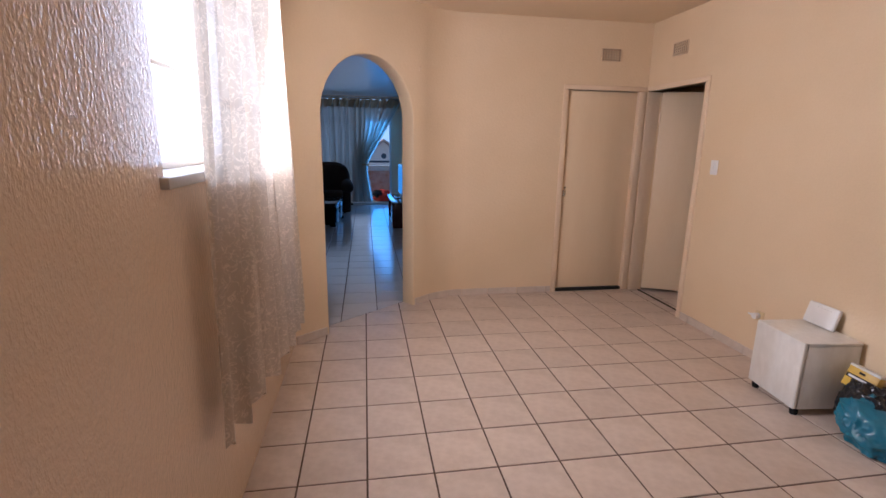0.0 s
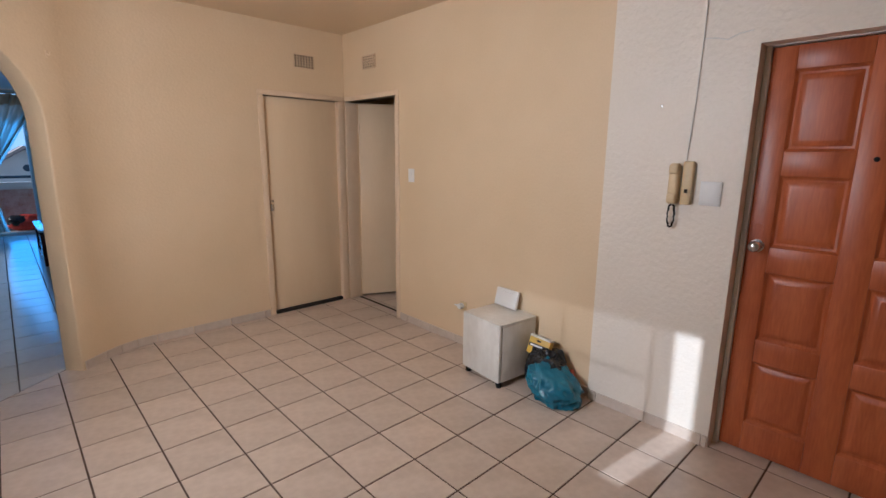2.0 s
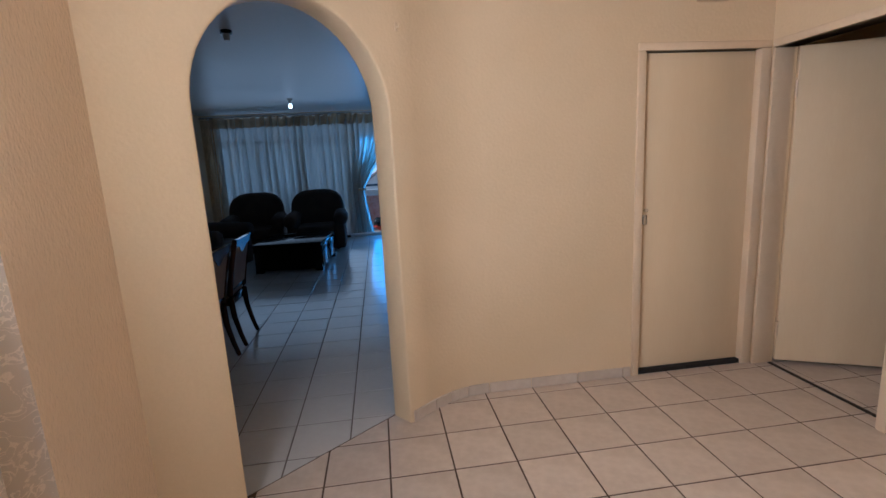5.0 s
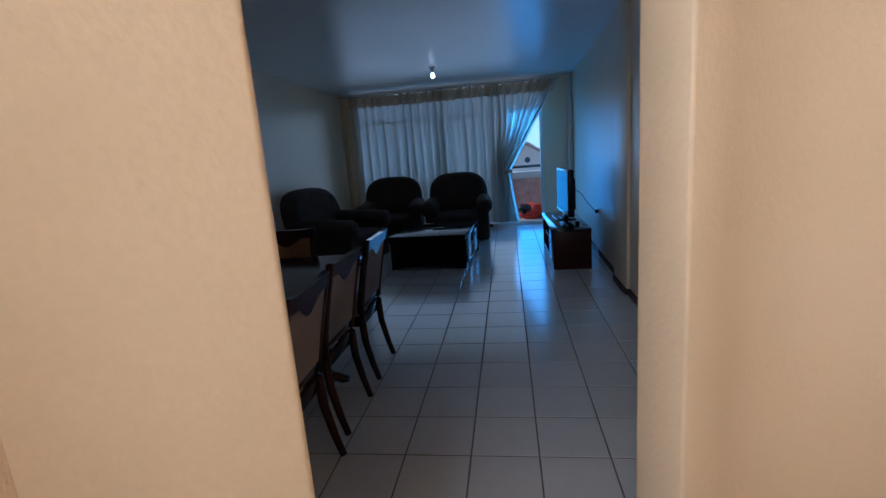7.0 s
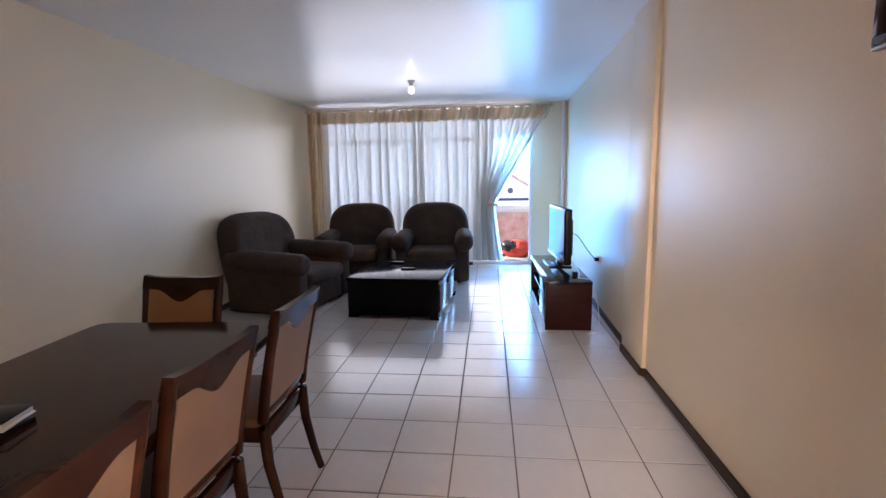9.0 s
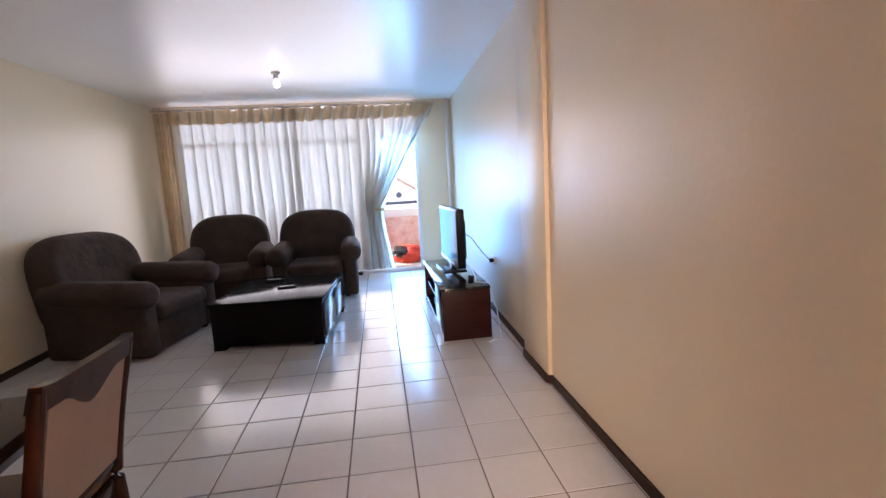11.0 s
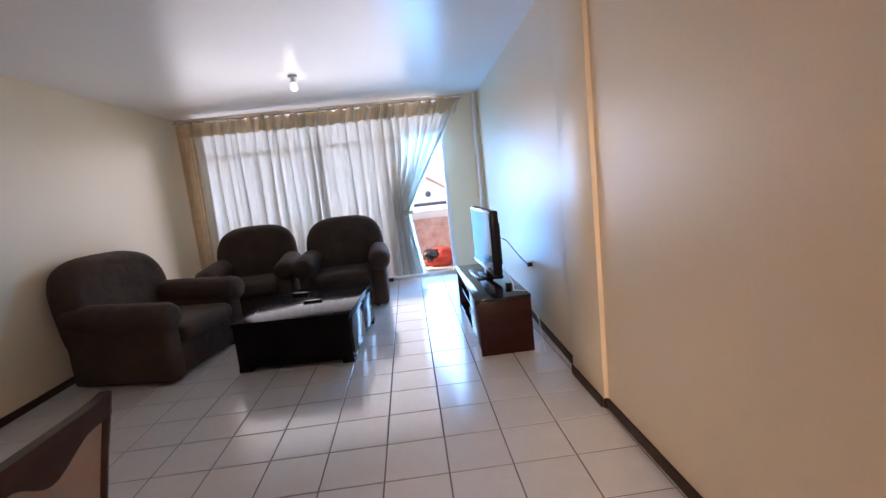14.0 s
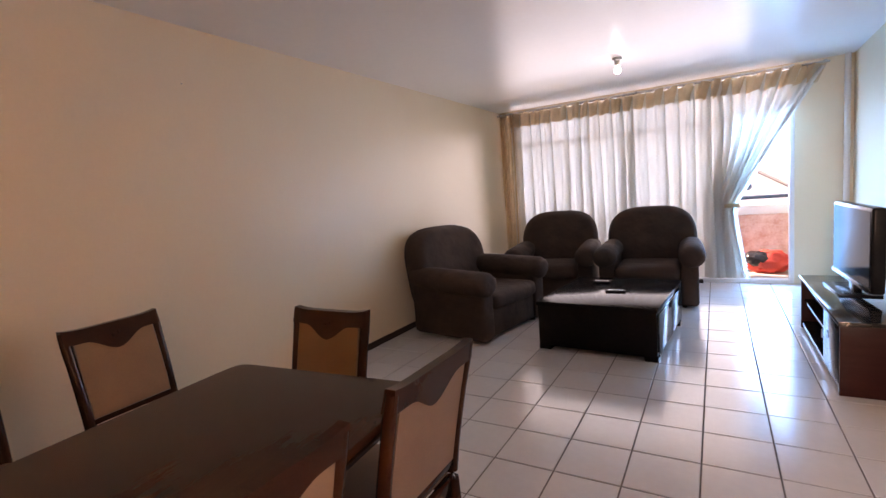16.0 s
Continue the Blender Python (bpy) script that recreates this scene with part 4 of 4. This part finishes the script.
def armchair(m, label):
    """Faces local -y; its foot stands at the origin's height. Width 1.08, depth 0.95."""
    a = thing("armchair", label, "armchair", m, "brown armchairs")
    part("base", block(-0.40, 0.40, -0.40, 0.38, 0.02, 0.30, 0.04, 3), BROWN_CLOTH, a)
    seat = bmesh.new()
    solid(seat, -0.335, 0.335, -0.46, 0.22, 0.28, 0.45, 0.07, 4)
    part("seat_cushion", seat, BROWN_CLOTH, a, smooth=60)
    # back: an arched, stuffed slab that leans
    bm = bmesh.new()
    n = 44
    rings = []
    for off, k in ((-0.13, 0.80), (-0.125, 0.90), (-0.09, 0.97), (-0.02, 1.0), (0.06, 0.99), (0.11, 0.94), (0.12, 0.82)):
        ring = []
        for i in range(n):
            t = i * math.tau / n
            c, s = math.cos(t), math.sin(t)
            x = 0.495 * k * math.copysign(abs(c) ** 0.62, c)
            z = 0.64 + (0.42 * k * abs(s) ** 0.75 if s > 0 else -0.50 * k * abs(s) ** 0.4)
            y = 0.33 + off + 0.13 * (z - 0.4) - 0.05 * (abs(x) / 0.495) ** 3
            ring.append(bm.verts.new((x, y, z)))
        rings.append(ring)
    for u, v in zip(rings, rings[1:]):
        for i in range(n):
            bm.faces.new((u[i], u[(i + 1) % n], v[(i + 1) % n], v[i]))
    bm.faces.new(rings[0][::-1])
    bm.faces.new(rings[-1])
    part("backrest", bm, BROWN_CLOTH, a, smooth=60)
    for s in (-1, 1):
        arm = bmesh.new()
        solid(arm, min(0.33 * s, 0.50 * s), max(0.33 * s, 0.50 * s), -0.43, 0.36, 0.02, 0.54, 0.04, 3)
        part("arm_panel", arm, BROWN_CLOTH, a, smooth=60)
        roll = bmesh.new()
        pts = [(0.435 * s, -0.475, 0.545), (0.435 * s, -0.46, 0.545), (0.435 * s, -0.42, 0.548), (0.435 * s, -0.2, 0.555), (0.43 * s, 0.1, 0.57), (0.42 * s, 0.33, 0.59)]
        sweep(roll, pts, [0.07, 0.105, 0.128, 0.132, 0.128, 0.11], 20, 0.92)
        part("arm_roll", roll, BROWN_CLOTH, a, smooth=60)
    for sx in (-0.36, 0.36):
        for sy in (-0.36, 0.33):
            part("foot", bar((sx, sy, 0), (sx, sy, 0.03), 0.025, 10), SKIRT_WOOD, a)
    return a


ac = armchair(pose(-0.50, 12.38, 0, 0, 0, 2), "dark brown upholstered armchair with rolled arms before the curtain")
copy_thing(ac, pose(-1.61, 12.40, 0, 0, 0, 5))
side_chair = copy_thing(ac, pose(-2.02, 10.90, 0, 0, 0, 79))
side_chair.scale = (1.12, 1.14, 1.0)
side_chair["label"] = "dark brown upholstered armchair with its back to the wall"


def tv_stand():
    t = thing("tv_stand", "dark red-brown television stand with open shelves and black top", "tv stand")
    x0, x1, ya, yb = 0.80, 1.22, 10.03, 11.52
    part("top", block(x0 - 0.012, x1, ya - 0.005, yb, 0.43, 0.457, 0.004), BLACK_GLOSS, t, "glossy black top")
    part("end_panel", block(x0, x1 - 0.002, ya, ya + 0.025, 0.0, 0.43, 0.002), RED_WOOD, t)
    part("end_panel", block(x0, x1 - 0.002, yb - 0.03, yb - 0.005, 0.0, 0.43, 0.002), RED_WOOD, t)
    part("divider", block(x0 + 0.01, x1 - 0.02, 10.52, 10.545, 0.06, 0.43), BLACK_WOOD, t)
    part("back_panel", block(x1 - 0.015, x1 - 0.003, ya + 0.026, yb - 0.031, 0.03, 0.43), BLACK_WOOD, t)
    part("bottom_board", block(x0 + 0.005, x1 - 0.016, ya + 0.026, yb - 0.031, 0.03, 0.06), BLACK_WOOD, t)
    part("plinth", block(x0 + 0.03, x0 + 0.05, ya + 0.026, yb - 0.031, 0.0, 0.03), BLACK_WOOD, t)
    part("shelf", block(x0 + 0.02, x1 - 0.016, 10.546, yb - 0.031, 0.235, 0.255), BLACK_WOOD, t)
    dr_ = part("cupboard_door", block(x0 - 0.002, x0 + 0.016, ya + 0.028, 10.518, 0.065, 0.425, 0.003), BLACK_WOOD, t)
    part("handle", bar((x0 - 0.012, 10.485, 0.22), (x0 - 0.012, 10.485, 0.28), 0.006, 8), METAL, dr_)
    return t


tv_stand()
TVM = pose(1.015, 10.955, 0.457, 0, 0, 92.0)
tv = thing("television", "flat black television with a glossy screen on a pedestal foot", "television", TVM)
part("casing", block(-0.475, 0.475, -0.075, 0.0, 0.065, 0.63, 0.018, 3), BLACK_PLASTIC, tv)
part("rear_housing", block(-0.36, 0.36, -0.11, -0.074, 0.13, 0.52, 0.02, 3), BLACK_PLASTIC, tv)
part("screen", block(-0.445, 0.445, 0.0005, 0.003, 0.105, 0.605), SCREEN, tv, "dark reflective screen")
part("bezel", block(-0.474, 0.474, 0.0, 0.006, 0.066, 0.098, 0.002), BLACK_PLASTIC, tv, "glossy lower bezel")
part("neck", block(-0.06, 0.06, -0.06, -0.01, 0.012, 0.07, 0.004), BLACK_PLASTIC, tv)
part("foot", block(-0.24, 0.24, -0.13, 0.11, 0.0, 0.014, 0.006), BLACK_PLASTIC, tv)
mb = thing("media_box", "small black box on the television stand", "box", pose(1.10, 10.27, 0.4575, 0, 0, 8))
part("case", block(-0.02, 0.02, -0.025, 0.025, 0, 0.05, 0.004), BLACK_PLASTIC, mb)
cb = thing("cable", "thin dark cables trailing from the television to the wall", "cable")
part("lead", sweep(bmesh.new(), [(1.07, 10.92, 0.78), (1.13, 10.84, 0.84), (1.22, 10.78, 0.78), (1.31, 10.73, 0.64), (1.385, 10.70, 0.545)], [0.004] * 5, 6), BLACK_PLASTIC, cb)
part("lead", sweep(bmesh.new(), [(1.08, 10.7, 0.66), (1.12, 10.55, 0.60), (1.16, 10.35, 0.47), (1.12, 10.18, 0.464), (1.20, 10.12, 0.464), (1.24, 10.2, 0.44), (1.30, 10.15, 0.2), (1.28, 9.95, 0.008), (1.16, 9.90, 0.006), (1.24, 9.98, 0.006)], [0.004] * 10, 6), WHITE_PLASTIC, cb)
wp = thing("plug_socket", "white wall socket with plugs behind the television stand", "socket", pose(1.426, 10.72, 0.55, 0, 0, -90))
part("plate", block(-0.06, 0.06, -0.010, 0, -0.035, 0.035, 0.003), WHITE_PLASTIC, wp)
part("plug", bar((-0.02, -0.01, 0), (-0.02, -0.05, 0), 0.02, 12), WHITE_PLASTIC, wp)
part("plug", bar((0.03, -0.01, 0), (0.03, -0.05, 0), 0.02, 12), BLACK_PLASTIC, wp)

pf = thing("picture_frame", "picture in a dark brown wooden frame on the wall", "picture", pose(LE - 0.002, 7.03, 2.00, 0, 0, -90))
PRINT = material("faded_print", (0.35, 0.28, 0.22), (0.62, 0.55, 0.46), 0.5, 14, 5, 0.0)
for b in ((-0.24, 0.24, 0.22, 0.26), (-0.24, 0.24, -0.26, -0.22), (-0.24, -0.20, -0.22, 0.22), (0.20, 0.24, -0.22, 0.22)):
    part("frame_bar", block(b[0], b[1], -0.022, 0, b[2], b[3], 0.004), DARK_WOOD, pf)
part("mount", block(-0.20, 0.20, -0.010, -0.002, -0.22, 0.22), WHITE_PLASTIC, pf)
part("print", block(-0.14, 0.14, -0.0115, -0.009, -0.16, 0.16), PRINT, pf)

# ---------------------------------------------------------------- dining set


def dining_table():
    t = thing("dining_table", "long dark mahogany dining table with a polished top", "dining table", pose(-1.04, 6.87, 0, 0, 0, 4.7))
    w, l = 0.445, 0.915
    outline = []
    for i in range(48):
        a = i * math.tau / 48
        c, s = math.cos(a), math.sin(a)
        outline.append((w * math.copysign(abs(c) ** 0.09, c), l * math.copysign(abs(s) ** 0.07, s)))
    bm = bmesh.new()
    rings = [[bm.verts.new((x * k, y * (1 - (1 - k) * 0.5), z)) for x, y in outline] for k, z in ((0.95, 0.715), (0.985, 0.722), (1.0, 0.738), (1.0, 0.750), (0.988, 0.760))]
    for u, v in zip(rings, rings[1:]):
        for i in range(48):
            bm.faces.new((u[i], u[(i + 1) % 48], v[(i + 1) % 48], v[i]))
    bm.faces.new(rings[0][::-1])
    bm.faces.new(rings[-1])
    part("tabletop", bm, DARK_WOOD, t, smooth=30)
    part("apron", block(-0.36, 0.36, -0.78, 0.78, 0.64, 0.716, 0.004), DARK_WOOD, t)
    for y in (-0.50, 0.50):
        col = bmesh.new()
        sweep(col, [(0, y, 0.10), (0, y, 0.16), (0, y, 0.24), (0, y, 0.40), (0, y, 0.56), (0, y, 0.64)], [0.085, 0.095, 0.06, 0.05, 0.065, 0.09], 20)
        part("pedestal", col, DARK_WOOD, t, smooth=50)
        for s in (-1, 1):
            part("foot", sweep(bmesh.new(), [(0.03 * s, y, 0.15), (0.14 * s, y, 0.12), (0.25 * s, y, 0.06), (0.32 * s, y, 0.035), (0.35 * s, y, 0.032)], [0.05, 0.045, 0.036, 0.034, 0.022], 12, 0.8), DARK_WOOD, t, smooth=50)
    part("stretcher", block(-0.03, 0.03, -0.47, 0.47, 0.20, 0.28, 0.006), DARK_WOOD, t)
    return t


dining_table()


def dining_chair(m, label):
    """Faces local -y. Seat 0.46 high, back 0.90 high."""
    c = thing("dining_chair", label, "chair", m, "chairs round the dining table")

    def back_y(z):
        return 0.20 + 0.095 * max(0.0, (z - 0.45) / 0.455) ** 1.2
    for s in (-1, 1):
        pts = [(0.195 * s, 0.275, 0.0), (0.195 * s, 0.245, 0.10), (0.195 * s, 0.21, 0.26), (0.195 * s, 0.20, 0.42)] + [(0.195 * s + 0.012 * s * k / 6, back_y(0.45 + 0.455 * k / 6), 0.45 + 0.455 * k / 6) for k in range(7)]
        part("back_leg", sweep(bmesh.new(), pts, [0.017, 0.019, 0.022, 0.025] + [0.024, 0.023, 0.022, 0.021, 0.020, 0.021, 0.018], 10), DARK_WOOD, c, smooth=60)
        part("front_leg", sweep(bmesh.new(), [(0.19 * s, -0.215, 0.0), (0.19 * s, -0.205, 0.12), (0.19 * s, -0.20, 0.28), (0.19 * s, -0.20, 0.42)], [0.015, 0.018, 0.023, 0.026], 10), DARK_WOOD, c, smooth=60)
    for b in ((-0.18, 0.18, -0.22, -0.19), (-0.18, 0.18, 0.185, 0.21)):
        part("seat_rail", block(*b, 0.36, 0.425, 0.004), DARK_WOOD, c)
    for s in (-1, 1):
        part("side_rail", block(min(0.18 * s, 0.205 * s), max(0.18 * s, 0.205 * s), -0.19, 0.19, 0.36, 0.425, 0.004), DARK_WOOD, c)
    part("seat", block(-0.21, 0.21, -0.235, 0.19, 0.42, 0.475, 0.022, 3), SEAT_SHADED, c, "padded ochre fabric seat, darkened for the shade beneath the table", smooth=60)
    # crest rail with a dipped lower edge, and the cloth panel below it
    bm = bmesh.new()
    front, rear = [], []
    n = 24
    for i in range(n + 1):
        u = i / n
        x = -0.205 + 0.41 * u
        e = abs(u - 0.5) * 2
        x *= 1.0 + 0.06 * max(0.0, e - 0.8) / 0.2
        lo = 0.842 - 0.058 * (0.5 + 0.5 * math.cos(math.pi * min(1.0, e / 0.66))) + 0.006 * e
        hi = 0.908 + 0.010 * e ** 6
        for row, dy in ((front, -0.022), (rear, 0.019)):
            row.append((bm.verts.new((x, back_y(lo) + dy, lo)), bm.verts.new((x, back_y(hi) + dy * 0.8, hi))))
    for i in range(n):
        for row in (front, rear):
            bm.faces.new((row[i][0], row[i + 1][0], row[i + 1][1], row[i][1]))
        for k in (0, 1):
            bm.faces.new((front[i][k], front[i + 1][k], rear[i + 1][k], rear[i][k]))
    for e in (0, n):
        bm.faces.new((front[e][0], front[e][1], rear[e][1], rear[e][0]))
    part("crest_rail", bm, DARK_WOOD, c, smooth=40)
    for k in (-1, 1):
        knot = bmesh.new()
        bmesh.ops.create_uvsphere(knot, u_segments=10, v_segments=7, radius=0.008, matrix=pose(0.013 * k, back_y(0.852) - 0.022, 0.852 + 0.004 * k))
        part("carved_knot", knot, DARK_WOOD, c, "small carved knot on the crest", smooth=60)
    pan = bmesh.new()
    rows = []
    for j in range(9):
        z = 0.50 + 0.35 * j / 8
        rows.append([[pan.verts.new((x, back_y(z) + dy, z)) for x in (-0.182, -0.09, 0, 0.09, 0.182)] for dy in (-0.014, 0.014)])
    for a, b in zip(rows, rows[1:]):
        for k in (0, 1):
            for i in range(4):
                pan.faces.new((a[k][i], a[k][i + 1], b[k][i + 1], b[k][i]))
        for i in (0, 4):
            pan.faces.new((a[0][i], a[1][i], b[1][i], b[0][i]))
    part("back_panel", pan, TAN_CLOTH, c, "tan upholstered back panel", smooth=60)
    pad = bmesh.new()
    rows = []
    for j in range(9):
        z = 0.505 + 0.345 * j / 8
        rows.append([[pad.verts.new((x, back_y(z) + dy, z)) for x in (-0.178, -0.09, 0, 0.09, 0.178)] for dy in (-0.0158, -0.013)])
    for a, b in zip(rows, rows[1:]):
        for i in range(4):
            pad.faces.new((a[0][i], a[0][i + 1], b[0][i + 1], b[0][i]))
        for i in (0, 4):
            pad.faces.new((a[0][i], a[1][i], b[1][i], b[0][i]))
    for r in (rows[0], rows[-1]):
        for i in range(4):
            pad.faces.new((r[0][i], r[0][i + 1], r[1][i + 1], r[1][i]))
    part("front_pad", pad, SEAT_CLOTH, c, "ochre fabric pad on the front of the back", smooth=60)
    part("lower_back_rail", block(-0.185, 0.185, back_y(0.49) - 0.014, back_y(0.49) + 0.014, 0.475, 0.502, 0.004), DARK_WOOD, c)
    return c


# chairs facing the table from the aisle, from the far end and from the wall
ch = dining_chair(pose(-0.825, 7.65, 0, 0, 0, -90), "dark wooden dining chair with a tan upholstered back")
for x, y, turn in ((-0.825, 7.05, -91), (-0.79, 6.48, -88)):
    copy_thing(ch, pose(x, y, 0, 0, 0, turn))
head = copy_thing(ch, pose(-1.355, 7.80, 0, 0, 0, 0))
head["label"] = "dark wooden dining chair at the table's end, tan back"
for y, turn in ((7.67, 93), (6.97, 90)):
    w = copy_thing(ch, pose(-2.10, y, 0, 0, 0, turn))
    w["label"] = "dark wooden dining chair drawn back towards the wall"

bo = thing("book", "thick book with white pages and a dark cover on the table", "book", pose(-1.075, 6.82, 0.775, 0, 0, 12))
part("page_block", block(-0.09, 0.09, -0.055, 0.055, 0.004, 0.022, 0.002), WHITE_PLASTIC, bo)
part("cover", block(-0.093, 0.093, -0.058, 0.058, 0.022, 0.0255, 0.001), BLACK_PLASTIC, bo, "dark glossy cover")
part("cover", block(-0.093, 0.093, -0.058, 0.058, 0.0, 0.004, 0.001), WHITE_PLASTIC, bo)
bo2 = thing("notebook", "dark slim notebook under a white-paged book", "book", pose(-1.06, 6.81, 0.7605, 0, 0, 4))
part("cover", block(-0.09, 0.09, -0.06, 0.06, 0.0, 0.014, 0.003), BLACK_PLASTIC, bo2)

# ---------------------------------------------------------------- outside
structure("ground", block(-300, 300, -300, 300, -6.9, -6.7), PAVING, "flat dusty ground outside the building", "ground")


def house(x, y):
    h = thing("house", "white gabled house with a faded pale roof seen beyond the balcony", "house", pose(x, y, -6.65))
    bm = bmesh.new()
    pts = [(-5, 0), (5, 0), (5, 5.0), (0, 8.2), (-5, 5.0)]
    f = [bm.verts.new((a, 0, b)) for a, b in pts]
    r = [bm.verts.new((a, 9, b)) for a, b in pts]
    bm.faces.new(f)
    bm.faces.new(r[::-1])
    for i in range(5):
        bm.faces.new((f[i], r[i], r[(i + 1) % 5], f[(i + 1) % 5]))
    part("wall", bm, HOUSE_WALL, h)
    for s in (-1, 1):
        rf = bmesh.new()
        for yy in (-0.4, 9.4):
            for a, b in ((0, 8.25), (5.6 * s, 4.67), (5.6 * s, 4.85), (0, 8.45)):
                rf.verts.new((a, yy, b))
        rf.verts.ensure_lookup_table()
        v = rf.verts
        for q in ((0, 1, 2, 3), (4, 5, 6, 7), (0, 1, 5, 4), (1, 2, 6, 5), (2, 3, 7, 6), (3, 0, 4, 7)):
            rf.faces.new([v[k] for k in q])
        part("roof", rf, ROOF, h)
    part("gable_vent", bar((0, -0.03, 7.05), (0, 0.02, 7.05), 0.22, 16), BLUE_RAIL, h)
    for xx in (-2.8, 2.8):
        w_ = part("window", block(xx - 0.8, xx + 0.8, -0.04, 0.02, 1.6, 3.0), WHITE_PAINT, h)
        part("pane", block(xx - 0.72, xx + 0.72, -0.05, -0.03, 1.68, 2.92), SCREEN, w_)
    return h


house(1.9, 42.0)
tagged(part("backdrop", block(-90, 60, 60.0, 60.2, -6.7, 45), glowing("bright_hazy_sky", (0.58, 0.80, 1.0), 0.9)), "bright hazy white sky behind the house", "sky", kind="structure")

# ---------------------------------------------------------------- floors


def half_planes(*pts):
    return list(zip(pts, pts[1:] + pts[:1]))


def floor_tiles(floor, outline, x0, y0, px, py, material_, near, joint=0.009):
    """Square tiles clipped to a convex outline; whole ones share one mesh. The nearest 300 are parts, the rest one piece."""
    xs, ys = [q[0] for q in outline], [q[1] for q in outline]
    full = None
    cells = []
    for i in range(math.floor((min(xs) - x0) / px), math.ceil((max(xs) - x0) / px)):
        for j in range(math.floor((min(ys) - y0) / py), math.ceil((max(ys) - y0) / py)):
            a, b = x0 + i * px + joint / 2, y0 + j * py + joint / 2
            sq = [(a, b), (a + px - joint, b), (a + px - joint, b + py - joint), (a, b + py - joint)]
            poly = sq
            for p, q in half_planes(*outline):
                poly = clip(poly, p, q) if len(poly) > 2 else []
            if len(poly) < 3:
                continue
            area = abs(sum(u[0] * v[1] - v[0] * u[1] for u, v in zip(poly, poly[1:] + poly[:1]))) / 2
            if area > 0.0006:
                cells.append((abs(b - near), a, b, poly, area > (px - joint) * (py - joint) * 0.999))
    cells.sort(key=lambda c: (c[0], c[1]))

    def slab(bm, poly, cx, cy):
        mx, my = sum(q[0] for q in poly) / len(poly), sum(q[1] for q in poly) / len(poly)
        rings = []
        for inset, z in ((0, -0.006), (0, -0.0015), (0.002, 0.0)):
            rings.append([bm.verts.new((q[0] - cx - math.copysign(min(inset, abs(q[0] - mx)), q[0] - mx), q[1] - cy - math.copysign(min(inset, abs(q[1] - my)), q[1] - my), z)) for q in poly])
        n = len(poly)
        for u, v in zip(rings, rings[1:]):
            for k in range(n):
                bm.faces.new((u[k], u[(k + 1) % n], v[(k + 1) % n], v[k]))
        bm.faces.new(rings[-1])

    rest = bmesh.new()
    for k, (_, a, b, poly, whole) in enumerate(cells):
        if k >= 300:
            slab(rest, poly, 0, 0)
            continue
        if whole and full is not None:
            me = full
        else:
            bm = bmesh.new()
            slab(bm, poly, a, b)
            me = mesh_of("tile", bm, material_)
            full = me if whole else full
        ob = new("tile", me)
        ob.location = (a, b, random.uniform(-0.0004, 0.0004))
        ob.parent = floor
    if len(rest.faces):
        ob = part("tile_field", rest, material_, floor)
        ob["kind"] = "stuff"
    else:
        rest.free()


TH_A, TH_B = arch_xy(-1.0, ARCH_T - 0.005), arch_xy(2.0, ARCH_T - 0.005)
hall_plan = clip([(WEST - 0.02, SOUTH), (EAST + 0.12, SOUTH), (EAST + 0.12, NORTH + 0.06), (WEST - 0.02, NORTH + 0.06)], TH_B, TH_A)
liv_plan = clip([(LW - 0.02, LS), (1.52, LS), (1.52, LN + 0.02), (LW - 0.02, LN + 0.02)], arch_xy(-1.0, ARCH_T + 0.005), arch_xy(2.0, ARCH_T + 0.005))
bed_plan = [(EAST + 0.135, 4.6), (5.0, 4.6), (5.0, 6.9), (EAST + 0.135, 6.9)]
hall_base = clip([(WEST - 0.02, SOUTH), (EAST + 0.12, SOUTH), (EAST + 0.12, NORTH + 0.06), (WEST - 0.02, NORTH + 0.06)], arch_xy(2.0, ARCH_T + 0.005), arch_xy(-1.0, ARCH_T + 0.005))
floor_hall = structure("floor_hall", prism(bmesh.new(), hall_base, -0.12, -0.0035), HALL_GROUT, "beige ceramic floor tiles with brown grout joints", "floor")
floor_living = structure("floor_living", prism(bmesh.new(), liv_plan, -0.12, -0.0035), LIV_GROUT, "pale glossy ceramic floor tiles with dark joints", "floor")
floor_bedroom = structure("floor_bedroom", prism(bmesh.new(), bed_plan, -0.12, -0.0035), HALL_GROUT, "beige ceramic floor tiles beyond the open door", "floor")
floor_tiles(floor_hall, hall_plan, 0.312, 4.529, 0.310, 0.3125, HALL_TILE, 4.2)
floor_tiles(floor_living, liv_plan, 0.0985, 8.645, 0.3155, 0.3255, LIV_TILE, 8.2, 0.0075)
floor_tiles(floor_bedroom, bed_plan, 3.27, 4.9, 0.3135, 0.3085, HALL_TILE, 5.6)
